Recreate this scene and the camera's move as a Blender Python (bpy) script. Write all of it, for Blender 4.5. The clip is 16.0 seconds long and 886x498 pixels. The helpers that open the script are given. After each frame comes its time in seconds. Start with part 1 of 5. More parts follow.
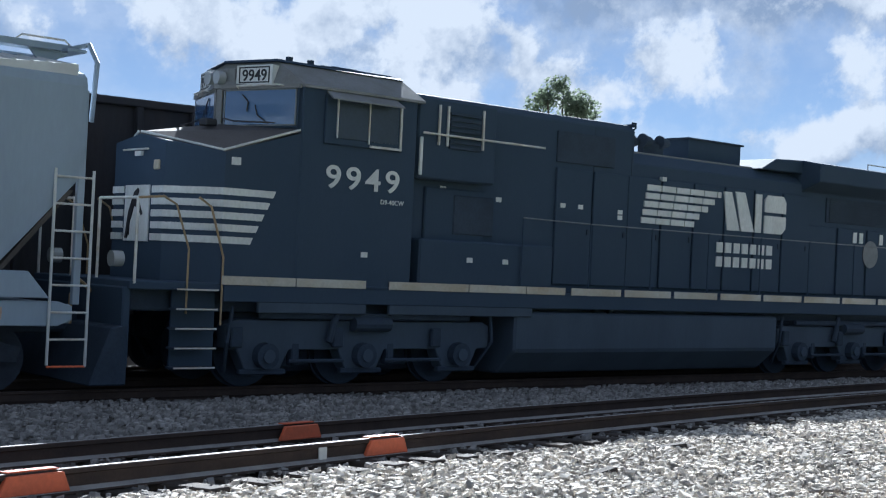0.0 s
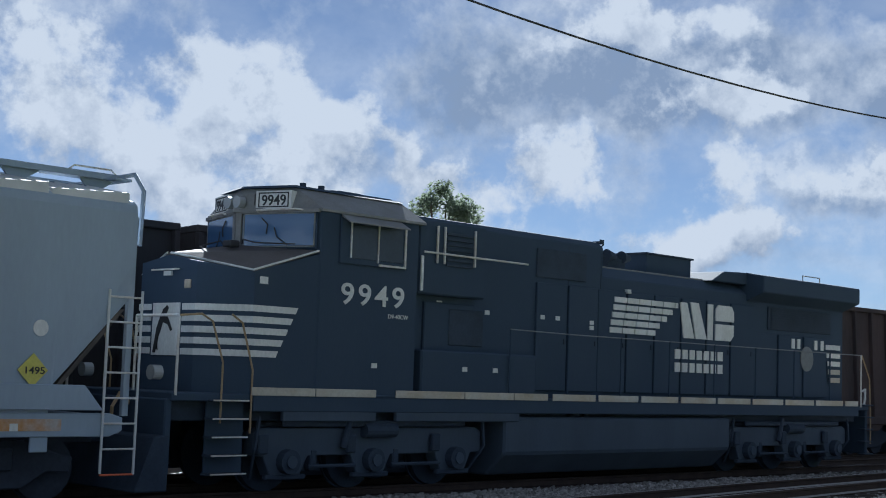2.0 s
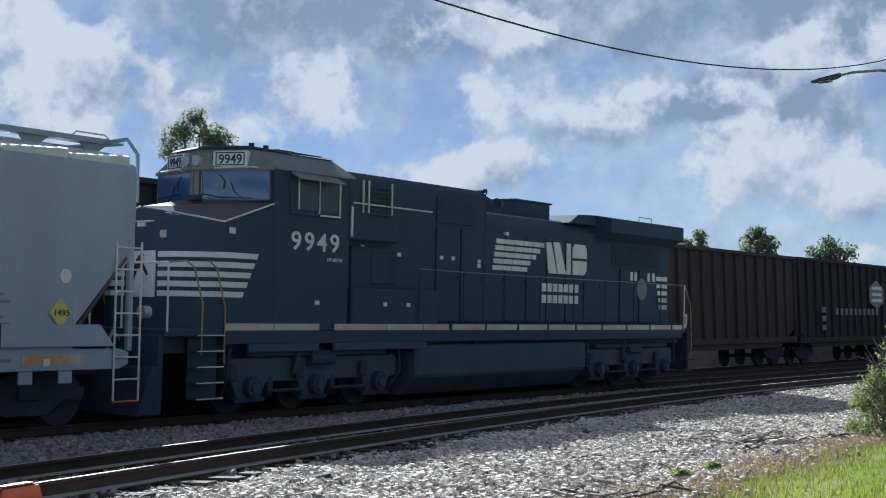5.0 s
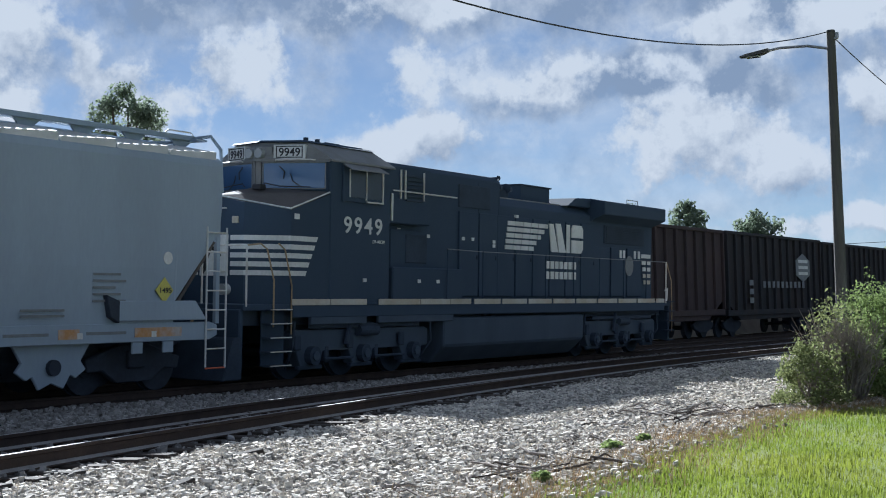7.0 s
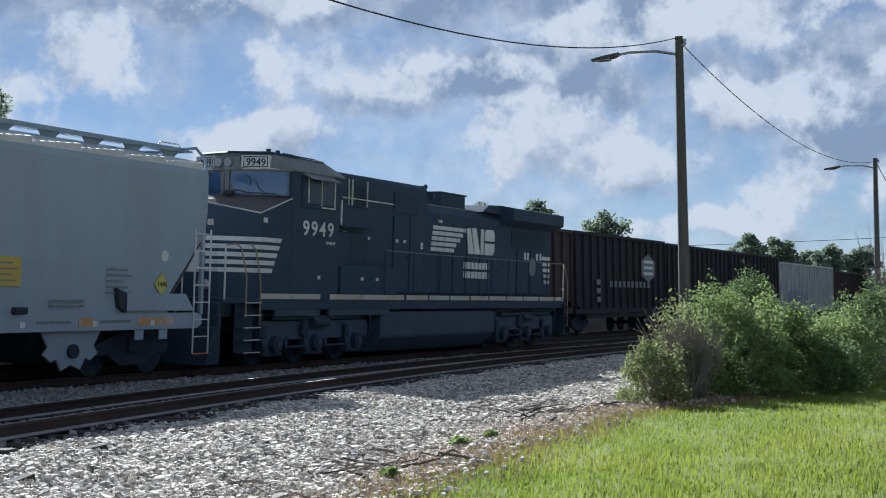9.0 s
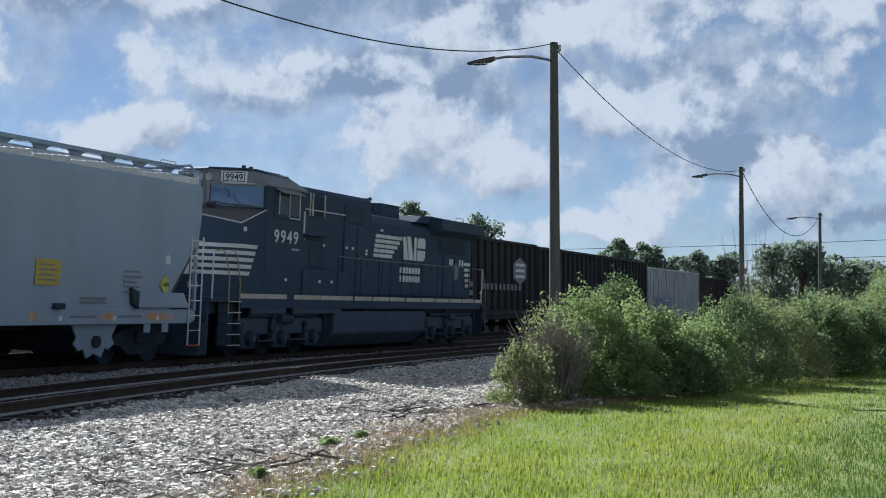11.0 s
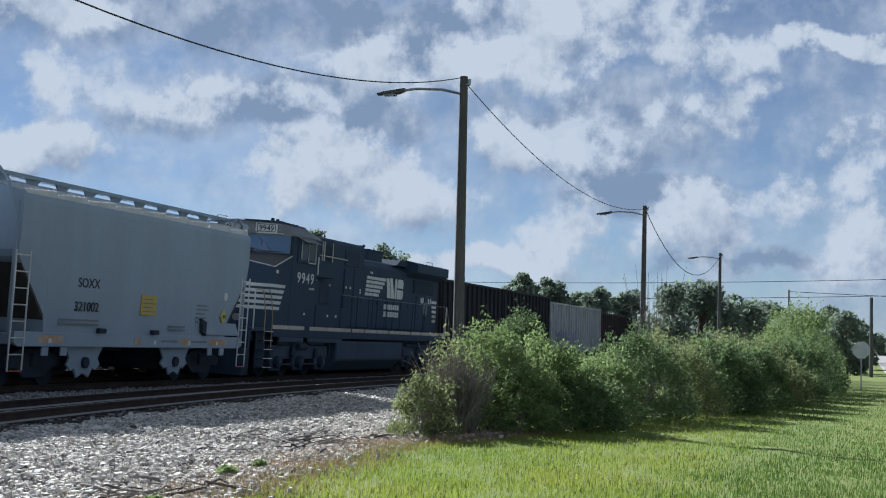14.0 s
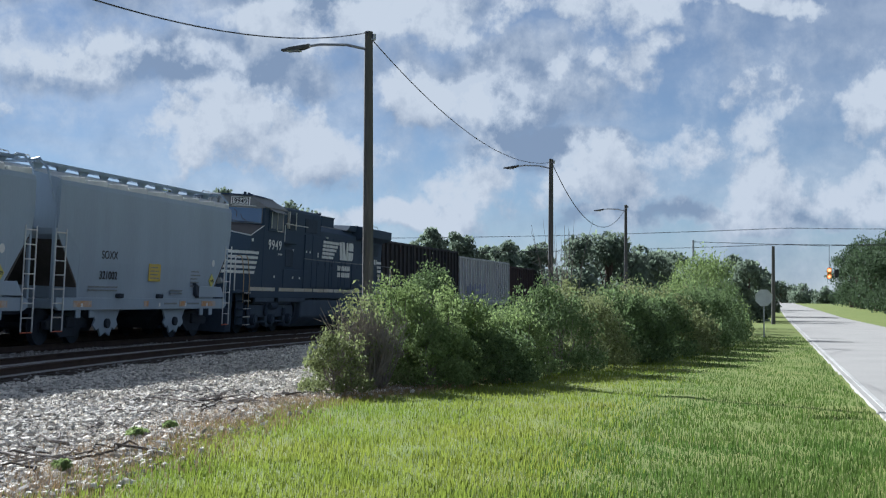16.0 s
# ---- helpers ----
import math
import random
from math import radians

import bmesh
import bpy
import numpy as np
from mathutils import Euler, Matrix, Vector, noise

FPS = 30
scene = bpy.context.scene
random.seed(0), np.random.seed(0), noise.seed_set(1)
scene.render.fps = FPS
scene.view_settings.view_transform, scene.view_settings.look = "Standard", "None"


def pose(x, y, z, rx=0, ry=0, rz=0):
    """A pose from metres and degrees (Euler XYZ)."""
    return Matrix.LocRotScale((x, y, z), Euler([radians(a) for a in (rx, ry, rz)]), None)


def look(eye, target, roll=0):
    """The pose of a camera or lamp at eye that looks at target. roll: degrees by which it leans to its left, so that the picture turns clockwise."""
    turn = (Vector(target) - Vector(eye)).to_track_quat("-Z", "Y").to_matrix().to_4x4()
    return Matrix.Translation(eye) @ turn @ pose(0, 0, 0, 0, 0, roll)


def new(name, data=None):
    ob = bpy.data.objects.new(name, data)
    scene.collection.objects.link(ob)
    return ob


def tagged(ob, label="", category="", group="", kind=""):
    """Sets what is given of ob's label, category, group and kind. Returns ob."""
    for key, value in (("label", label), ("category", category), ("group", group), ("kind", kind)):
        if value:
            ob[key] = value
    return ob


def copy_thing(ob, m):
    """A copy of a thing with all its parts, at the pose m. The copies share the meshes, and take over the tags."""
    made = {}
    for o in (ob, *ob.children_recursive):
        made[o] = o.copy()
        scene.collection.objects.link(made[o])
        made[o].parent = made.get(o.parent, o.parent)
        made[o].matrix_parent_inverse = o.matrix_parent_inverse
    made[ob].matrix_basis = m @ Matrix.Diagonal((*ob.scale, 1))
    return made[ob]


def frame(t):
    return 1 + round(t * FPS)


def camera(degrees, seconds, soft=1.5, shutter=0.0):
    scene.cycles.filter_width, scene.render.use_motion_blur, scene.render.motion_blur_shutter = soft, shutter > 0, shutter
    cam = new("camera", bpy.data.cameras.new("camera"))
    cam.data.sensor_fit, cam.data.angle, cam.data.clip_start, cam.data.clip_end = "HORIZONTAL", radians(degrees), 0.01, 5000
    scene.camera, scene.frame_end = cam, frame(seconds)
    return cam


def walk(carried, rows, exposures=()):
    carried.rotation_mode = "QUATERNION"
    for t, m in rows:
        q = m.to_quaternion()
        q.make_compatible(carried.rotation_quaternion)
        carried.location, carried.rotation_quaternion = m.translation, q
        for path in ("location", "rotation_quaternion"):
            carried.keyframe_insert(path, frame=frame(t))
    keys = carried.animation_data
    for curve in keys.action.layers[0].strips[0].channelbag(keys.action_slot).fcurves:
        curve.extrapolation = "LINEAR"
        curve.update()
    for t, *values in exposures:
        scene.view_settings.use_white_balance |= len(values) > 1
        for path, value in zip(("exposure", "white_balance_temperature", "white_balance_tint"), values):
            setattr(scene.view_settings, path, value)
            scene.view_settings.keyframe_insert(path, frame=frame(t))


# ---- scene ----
EYE = (0.0, 0.0, 1.137)
GRADE, LEAN = -0.0042, 2.53          # the line falls gently to the east; the main track is canted
MAIN_Y, BACK_Y = 18.36, 22.66        # centre lines of the main track and of the storage track behind it

cam = camera(35.5, 16.0, soft=1.0, shutter=0.3)
# seconds, heading from +y towards +x, tilt, roll, travel of the train in metres
ROWS = [
    (0.0, 40.81, 2.41, 0.89, 0.0), (0.5, 42.27, 4.05, 0.6, 0.62), (1.0, 43.18, 5.5, 0.34, 1.24),
    (1.5, 44.24, 6.51, 0.2, 1.9), (2.0, 45.57, 6.76, 0.11, 2.6), (2.5, 47.2, 6.35, 0.09, 3.34),
    (3.0, 48.97, 5.63, 0.05, 4.11), (3.5, 50.72, 4.92, -0.08, 4.9), (4.0, 52.3, 4.43, -0.32, 5.69),
    (4.5, 54.01, 4.09, -0.7, 6.52), (5.0, 55.64, 3.76, -1.15, 7.37), (7.5, 59.31, 2.6, -1.26, 12.16),
    (8.0, 60.73, 2.65, -1.02, 13.23), (8.5, 62.65, 2.55, -0.87, 14.32), (9.0, 64.56, 2.36, -0.75, 15.46),
    (9.5, 66.15, 2.31, -0.68, 16.64), (10.0, 67.47, 2.33, -0.49, 17.86), (12.5, 72.05, 2.25, 0.81, 24.38),
    (13.0, 72.37, 2.24, 1.08, 25.8), (13.5, 72.89, 2.72, 1.37, 27.21), (14.0, 73.71, 3.68, 1.41, 28.66),
    (14.5, 74.9, 4.51, 1.46, 30.13), (15.0, 76.25, 4.6, 1.31, 31.61), (15.5, 77.26, 3.6, 0.75, 33.11),
    (16.0, 77.53, 1.9, 0.21, 34.62)]
walk(cam, [(t, pose(*EYE, 90 + tilt, 0, -head) @ pose(0, 0, 0, 0, 0, roll)) for t, head, tilt, roll, _ in ROWS],
     exposures=[(0.0, 1.86, 5300.0, 8.0), (1.5, 1.64, 5300.0, 8.0), (2.5, 1.6, 5350.0, 8.0), (12.5, 1.58, 5350.0, 8.0), (13.5, 1.54, 5350.0, 8.0), (14.5, 1.38, 5300.0, 8.0), (15.0, 1.3, 5300.0, 8.0), (15.5, 1.38, 5300.0, 8.0), (16.0, 1.52, 5350.0, 8.0)])

# ---------------- light ----------------
SUN_EL, SUN_AZ = 26.5, 40.0
SUN_DIR = Vector((math.sin(radians(SUN_AZ)) * math.cos(radians(SUN_EL)), math.cos(radians(SUN_AZ)) * math.cos(radians(SUN_EL)), math.sin(radians(SUN_EL))))
sun = new("sun", bpy.data.lights.new("sun", "SUN"))
sun.data.energy, sun.data.angle, sun.data.color = 4.6, radians(0.6), (1.0, 0.94, 0.84)
sun.matrix_world = look((0, 0, 50), Vector((0, 0, 50)) - SUN_DIR)

# cumulus clouds: heading, height, half width and half height, in degrees
CUMULUS = [
    (30, 12.4, 4, 2.4), (35.5, 12.2, 4.2, 2.7), (40.5, 11.4, 3.2, 1.8), (36, 9.2, 5, 1.6), (46.6, 8.7, 3.0, 1.4), (50.0, 9.2, 1.5, 1.6),
    (57.2, 9.6, 2.0, 1.5), (63.8, 9.4, 3.2, 0.9), (56.2, 6.9, 2.6, 1.0), (57.5, 12.6, 2.2, 1.0), (54.5, 15.4, 4.0, 1.0), (68.6, 6.7, 1.9, 1.3),
    (72.2, 6.3, 2.4, 1.3), (70.0, 11.4, 2.4, 0.9), (75.0, 11.2, 3.2, 1.2), (77.6, 8.0, 1.6, 1.1), (79.2, 4.6, 2.6, 1.5), (84.8, 4.6, 2.2, 1.6),
    (87.0, 6.0, 2.0, 1.1), (90.2, 7.0, 1.6, 1.3), (91.4, 4.4, 2.4, 1.2), (95.2, 7.0, 1.4, 1.1), (85.4, 9.6, 2.0, 0.9), (81.5, 11.9, 2.6, 0.8),
    (90.0, 11.8, 2.4, 0.5), (96.0, 4.0, 3.0, 1.3), (74.0, 3.4, 5.0, 0.7),
    (82.0, 13.6, 3.2, 1.7), (77.2, 13.8, 2.8, 1.4), (85.0, 11.4, 2.2, 1.1)]
GREY_DECKS = [
    (52.0, 13.8, 8.0, 2.4), (62.0, 13.4, 8.0, 2.2), (68.0, 9.2, 8.5, 1.5), (80.0, 8.8, 4.5, 1.9), (72.0, 12.8, 8.0, 1.6), (38.5, 10.2, 4.4, 0.9), (82.0, 6.2, 3.5, 0.9),
    (88.0, 3.2, 7.0, 0.5)]


def build_world():
    world = bpy.data.worlds.new("sky")
    scene.world = world
    world.use_nodes = True
    nt = world.node_tree
    nt.nodes.clear()
    L = nt.links.new

    def node(kind, **kw):
        n = nt.nodes.new(kind)
        if "operation" in kw:
            n.operation, n.use_clamp = kw["operation"], kw["use_clamp"]
        if "interpolation_type" in kw:
            n.interpolation_type = kw["interpolation_type"]
        if "data_type" in kw:
            n.data_type = kw["data_type"]
        if "sky_type" in kw:
            n.sky_type, n.sun_disc = kw["sky_type"], kw["sun_disc"]
        return n

    def put(socket, value):
        if hasattr(value, "is_output"):
            L(value, socket)
        else:
            socket.default_value = value

    def calc(op, a, b=0.0, c=None, clamp=False):
        n = node("ShaderNodeMath", operation=op, use_clamp=clamp)
        put(n.inputs[0], a)
        put(n.inputs[1], b)
        if c is not None:
            put(n.inputs[2], c)
        return n.outputs[0]

    def step(value, lo, hi, a=0.0, b=1.0):
        n = node("ShaderNodeMapRange", interpolation_type="SMOOTHSTEP")
        put(n.inputs["Value"], value)
        for k, v in zip(("From Min", "From Max", "To Min", "To Max"), (lo, hi, a, b)):
            n.inputs[k].default_value = v
        return n.outputs[0]

    tc = node("ShaderNodeTexCoord")
    sep = node("ShaderNodeSeparateXYZ")
    L(tc.outputs["Generated"], sep.inputs[0])
    x, y, z = sep.outputs
    deg = 180 / math.pi
    az0 = calc("MULTIPLY", calc("ARCTAN2", x, y), deg)
    el = calc("MULTIPLY", calc("ARCSINE", z), deg)

    def noise_at(scale, detail, rough, offset=(0, 0, 0), stretch=1.0):
        m = node("ShaderNodeMapping")
        L(tc.outputs["Generated"], m.inputs[0])
        m.inputs["Location"].default_value = offset
        m.inputs["Scale"].default_value = (1, 1, stretch)
        n = node("ShaderNodeTexNoise")
        L(m.outputs[0], n.inputs["Vector"])
        n.inputs["Scale"].default_value, n.inputs["Detail"].default_value, n.inputs["Roughness"].default_value = scale, detail, rough
        return n.outputs["Fac"]

    billow = noise_at(13, 9, 0.62)
    billow_up = noise_at(13, 9, 0.62, (0.006, 0.005, 0.016))
    broad = noise_at(3.2, 4, 0.55, (0.3, 0.1, 0.0), 2.2)
    soft = noise_at(7, 5, 0.55, (1.3, 0.7, 0.0), 2.5)
    # ragged outlines: the heading and height are shaken before the clouds are laid out
    az = calc("ADD", az0, calc("MULTIPLY_ADD", noise_at(13, 5, 0.55, (2.1, 0.4, 0.9)), 7.0, -3.5))
    ez = calc("ADD", el, calc("MULTIPLY_ADD", noise_at(15, 5, 0.55, (0.2, 3.4, 1.9)), 4.4, -2.2))

    def lay(clouds, ez):
        body = -1.0
        for a, e, w, hgt in clouds:
            da = calc("MULTIPLY", calc("SUBTRACT", az, a), 0.83 / w)
            de = calc("MULTIPLY", calc("SUBTRACT", ez, e), 0.83 / hgt)
            r = calc("ADD", calc("MULTIPLY", da, da), calc("MULTIPLY", de, de))
            body = calc("MAXIMUM", calc("SUBTRACT", 1.0, r), body)
        return body
    puffs, decks = lay(CUMULUS, ez), lay(GREY_DECKS, ez)
    # the same clouds a little higher: where they are thicker above, the eye looks at an underside
    above = lay(CUMULUS, calc("ADD", ez, 0.9))
    # clouds over the rest of the sky
    away = calc("ABSOLUTE", calc("SUBTRACT", az0, 62.0))
    rest = calc("MULTIPLY", step(away, 38.0, 55.0), calc("MULTIPLY_ADD", broad, 6.0, -3.2))
    high = calc("MULTIPLY", step(el, 15.0, 24.0), calc("MULTIPLY_ADD", broad, 6.0, -2.9))
    decks = calc("MAXIMUM", decks, calc("SUBTRACT", calc("MAXIMUM", rest, high), 0.15))
    lumps = calc("MULTIPLY_ADD", billow, 7.5, -3.75)
    thick_puff = calc("ADD", calc("MAXIMUM", puffs, -1.3), lumps)
    thick_deck = calc("ADD", calc("MAXIMUM", decks, -0.9), calc("MULTIPLY", lumps, 0.5))
    mask_puff = step(thick_puff, -0.5, 0.8)
    mask_deck = calc("MULTIPLY", step(thick_deck, -0.7, 0.8), 0.9)
    veil = calc("MULTIPLY", step(soft, 0.36, 0.72), 0.7)
    veil = calc("MULTIPLY", veil, step(el, 22.0, 3.0, 0.15, 1.0))
    mask = calc("MAXIMUM", calc("MAXIMUM", mask_puff, mask_deck), veil)
    # backlit: bright rims and lit billows, grey where thick and along the undersides
    relief = calc("MULTIPLY", calc("SUBTRACT", billow, billow_up), -4.0)
    under = step(calc("SUBTRACT", above, puffs), -0.5, 1.3, 0.0, 0.75)
    grey_puff = calc("ADD", under, calc("MULTIPLY", step(thick_puff, 0.9, 2.6), 0.35))
    grey_deck = step(thick_deck, -0.5, 0.9, 0.1, 0.92)
    shade = calc("ADD", calc("MULTIPLY", grey_puff, mask_puff), calc("MULTIPLY", grey_deck, calc("SUBTRACT", 1.0, mask_puff)))
    shade = calc("ADD", shade, calc("MULTIPLY_ADD", soft, 0.6, -0.3))
    shade = calc("ADD", shade, relief, clamp=True)
    col = node("ShaderNodeMix", data_type="RGBA")
    L(shade, col.inputs["Factor"])
    col.inputs["A"].default_value, col.inputs["B"].default_value = (0.226, 0.223, 0.218, 1), (0.09, 0.105, 0.129, 1)
    sky = node("ShaderNodeTexSky", sky_type="NISHITA", sun_disc=False)
    sky.sun_elevation, sky.sun_rotation = radians(SUN_EL), math.atan2(SUN_DIR.x, SUN_DIR.y)
    sky.air_density, sky.dust_density, sky.ozone_density, sky.altitude = 0.9, 0.0, 3.0, 1500
    clear, cloud, mix, out = node("ShaderNodeBackground"), node("ShaderNodeBackground"), node("ShaderNodeMixShader"), node("ShaderNodeOutputWorld")
    hazy = node("ShaderNodeHueSaturation")
    hazy.inputs["Saturation"].default_value = 0.72
    L(sky.outputs[0], hazy.inputs["Color"])
    L(hazy.outputs[0], clear.inputs[0])
    clear.inputs[1].default_value = 0.0205
    L(col.outputs["Result"], cloud.inputs[0])
    cloud.inputs[1].default_value = 1.0
    L(mask, mix.inputs[0])
    L(clear.outputs[0], mix.inputs[1])
    L(cloud.outputs[0], mix.inputs[2])
    L(mix.outputs[0], out.inputs[0])


build_world()


# ---------------- materials ----------------
def mat(name, colour, rough=0.6, metal=0.0, second=None, scale=3.0, fine=40.0, amount=0.5, bump=0.15, per_piece=0.0, streak=1.0, see=0.0, grain=0.5):
    """Two scales of variation: broad stains towards the second colour, and a fine grain with relief."""
    m = bpy.data.materials.new(name)
    m.use_nodes = True
    nt = m.node_tree
    b = nt.nodes["Principled BSDF"]
    L = nt.links.new
    tc = nt.nodes.new("ShaderNodeTexCoord")
    mp = nt.nodes.new("ShaderNodeMapping")
    mp.inputs["Scale"].default_value = (1, 1, 1 / streak)
    L(tc.outputs["Object"], mp.inputs[0])
    n1, n2 = nt.nodes.new("ShaderNodeTexNoise"), nt.nodes.new("ShaderNodeTexNoise")
    for n, s in ((n1, scale), (n2, fine)):
        L(mp.outputs[0], n.inputs["Vector"])
        n.inputs["Scale"].default_value, n.inputs["Detail"].default_value, n.inputs["Roughness"].default_value = s, 5, 0.6
    ramp = nt.nodes.new("ShaderNodeMapRange")
    L(n1.outputs["Fac"], ramp.inputs[0])
    ramp.inputs[1].default_value, ramp.inputs[2].default_value, ramp.inputs[4].default_value = 0.38, 0.68, amount
    mix = nt.nodes.new("ShaderNodeMix")
    mix.data_type = "RGBA"
    L(ramp.outputs[0], mix.inputs["Factor"])
    second = second or tuple(c * 0.6 for c in colour)
    mix.inputs["A"].default_value, mix.inputs["B"].default_value = (*colour, 1), (*second, 1)
    hsv = nt.nodes.new("ShaderNodeHueSaturation")
    L(mix.outputs["Result"], hsv.inputs["Color"])
    val = nt.nodes.new("ShaderNodeMath")
    val.operation = "MULTIPLY_ADD"
    L(n2.outputs["Fac"], val.inputs[0])
    val.inputs[1].default_value, val.inputs[2].default_value = grain, 1.0 - grain / 2
    last = val.outputs[0]
    if per_piece:
        info = nt.nodes.new("ShaderNodeObjectInfo" if per_piece > 0 else "ShaderNodeNewGeometry")
        rnd = info.outputs["Random" if per_piece > 0 else "Random Per Island"]
        add = nt.nodes.new("ShaderNodeMath")
        add.operation = "MULTIPLY_ADD"
        L(rnd, add.inputs[0])
        add.inputs[1].default_value = abs(per_piece)
        add.inputs[2].default_value = 1 - abs(per_piece) / 2
        mul = nt.nodes.new("ShaderNodeMath")
        mul.operation = "MULTIPLY"
        L(last, mul.inputs[0])
        L(add.outputs[0], mul.inputs[1])
        last = mul.outputs[0]
    L(last, hsv.inputs["Value"])
    L(hsv.outputs[0], b.inputs["Base Color"])
    b.inputs["Roughness"].default_value, b.inputs["Metallic"].default_value = rough, metal
    b.inputs["Specular IOR Level"].default_value = 0.12 if rough >= 0.7 or see else 0.4
    if see:
        t = nt.nodes.new("ShaderNodeBsdfTranslucent")
        L(hsv.outputs[0], t.inputs[0])
        ms = nt.nodes.new("ShaderNodeMixShader")
        ms.inputs[0].default_value = see
        L(b.outputs[0], ms.inputs[1])
        L(t.outputs[0], ms.inputs[2])
        L(ms.outputs[0], nt.nodes["Material Output"].inputs["Surface"])
    if bump:
        bp = nt.nodes.new("ShaderNodeBump")
        bp.inputs["Strength"].default_value, bp.inputs["Distance"].default_value = bump, 0.01
        L(n2.outputs["Fac"], bp.inputs["Height"])
        L(bp.outputs[0], b.inputs["Normal"])
    return m


def glow(name, colour, strength):
    m = bpy.data.materials.new(name)
    m.use_nodes = True
    b = m.node_tree.nodes["Principled BSDF"]
    b.inputs["Base Color"].default_value = b.inputs["Emission Color"].default_value = (*colour, 1)
    b.inputs["Emission Strength"].default_value = strength
    return m


BLACK = mat("black_paint", (0.043, 0.064, 0.098), 0.72, 0, (0.054, 0.075, 0.108), 0.8, 30, 0.6, 0.05, streak=3, grain=0.16)
GRIME = mat("grimy_black", (0.05, 0.066, 0.094), 0.8, 0, (0.036, 0.048, 0.068), 2.0, 30, 0.8, 0.3)
TANK = mat("dusty_tank_paint", (0.075, 0.098, 0.132), 0.75, 0, (0.055, 0.07, 0.095), 1.2, 25, 0.7, 0.1, streak=3, grain=0.16)
WHITE = mat("white_stripe_paint", (0.68, 0.68, 0.66), 0.5, 0, (0.5, 0.49, 0.45), 2.0, 25, 0.5, 0.05, streak=2)
SILL = mat("worn_reflective_stripe", (0.5, 0.48, 0.42), 0.5, 0, (0.36, 0.27, 0.16), 1.4, 20, 0.7, 0.05)
# Paler tone that carries the sunlight on roof slopes and the hood's edge.
TAN = mat("weathered_sunlit_paint", (0.24, 0.243, 0.247), 0.7, 0, (0.17, 0.16, 0.15), 2.0, 30, 0.6, 0.1)
RAILGREY = mat("handrail_paint", (0.62, 0.62, 0.6), 0.45, 0, (0.42, 0.3, 0.18), 4.0, 30, 0.6, 0.05)
YELLOWRAIL = mat("faded_yellow_rail", (0.36, 0.25, 0.13), 0.5, 0, (0.22, 0.17, 0.13), 4.0, 30, 0.6, 0.05)
ANTIGLARE = mat("faded_antiglare_paint", (0.135, 0.122, 0.115), 0.75, 0, (0.1, 0.09, 0.085), 2.0, 30, 0.6, 0.1)
DIMRAIL = mat("dulled_handrail_paint", (0.2, 0.21, 0.22), 0.6, 0, (0.12, 0.12, 0.12), 4.0, 30, 0.6, 0.05)
# Brown grime, darkened further for the shade inside the car ends.
END_SHADE = mat("shaded_end_grime", (0.1, 0.088, 0.08), 0.85, 0, (0.06, 0.054, 0.05), 1.5, 20, 0.8, 0.1, streak=3)
STEEL = mat("bare_steel", (0.55, 0.55, 0.56), 0.25, 1.0, (0.3, 0.27, 0.24), 3, 40, 0.4, 0.05)
DULL = mat("dull_rail_head", (0.36, 0.34, 0.32), 0.7, 0.0, (0.2, 0.18, 0.17), 3, 40, 0.6, 0.1)
RUSTY = mat("rusty_rail_side", (0.065, 0.048, 0.04), 0.9, 0, (0.04, 0.032, 0.03), 4, 40, 0.7, 0.3)
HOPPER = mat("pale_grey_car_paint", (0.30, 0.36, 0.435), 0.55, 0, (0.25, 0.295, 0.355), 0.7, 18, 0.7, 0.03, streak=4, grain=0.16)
# The car grey again, lightened to hold the sunlight on roof panels and hatches.
HOPPER_SUNLIT = mat("sunlit_grey_car_paint", (0.62, 0.62, 0.61), 0.55, 0, (0.4, 0.4, 0.39), 1.0, 18, 0.6, 0.05, grain=0.16)
# Underframe steel with the shade beneath the cars in its base colour.
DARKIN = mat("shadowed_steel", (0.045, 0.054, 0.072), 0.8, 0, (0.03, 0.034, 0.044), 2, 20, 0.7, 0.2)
ORANGE = mat("orange_paint", (0.62, 0.13, 0.05), 0.6, 0, (0.45, 0.12, 0.06), 3, 30, 0.6, 0.1)
ORANGEBAND = mat("peeling_orange_band", (0.5, 0.26, 0.1), 0.6, 0, (0.44, 0.42, 0.4), 2.5, 20, 0.9, 0.05)
YELLOW = mat("yellow_sticker", (0.5, 0.37, 0.06), 0.5, 0, (0.42, 0.31, 0.06), 3, 30, 0.5, 0.0)
PLACARD = mat("placard_yellow", (0.52, 0.47, 0.1), 0.5, 0, (0.6, 0.55, 0.12), 3, 30, 0.4, 0.0)
INK = mat("black_lettering", (0.03, 0.03, 0.035), 0.6, 0, None, 6, 40, 0.5, 0.0)
FAINT = mat("faded_grey_lettering", (0.2, 0.21, 0.22), 0.6, 0, None, 6, 40, 0.5, 0.0)
RUSTCAR = mat("rust_brown_car_paint", (0.085, 0.062, 0.06), 0.8, 0, (0.05, 0.044, 0.046), 0.9, 15, 0.8, 0.15, streak=4)
DARKCAR = mat("black_car_paint", (0.035, 0.037, 0.042), 0.7, 0, (0.06, 0.045, 0.04), 0.9, 15, 0.6, 0.1, streak=4)
PALECAR = mat("whitish_weathered_car_paint", (0.5, 0.5, 0.49), 0.6, 0, (0.32, 0.32, 0.34), 0.9, 15, 0.8, 0.05, streak=3)
TIE = mat("weathered_timber_tie", (0.075, 0.062, 0.052), 0.9, 0, (0.042, 0.036, 0.032), 3, 35, 0.7, 0.5, per_piece=0.5)
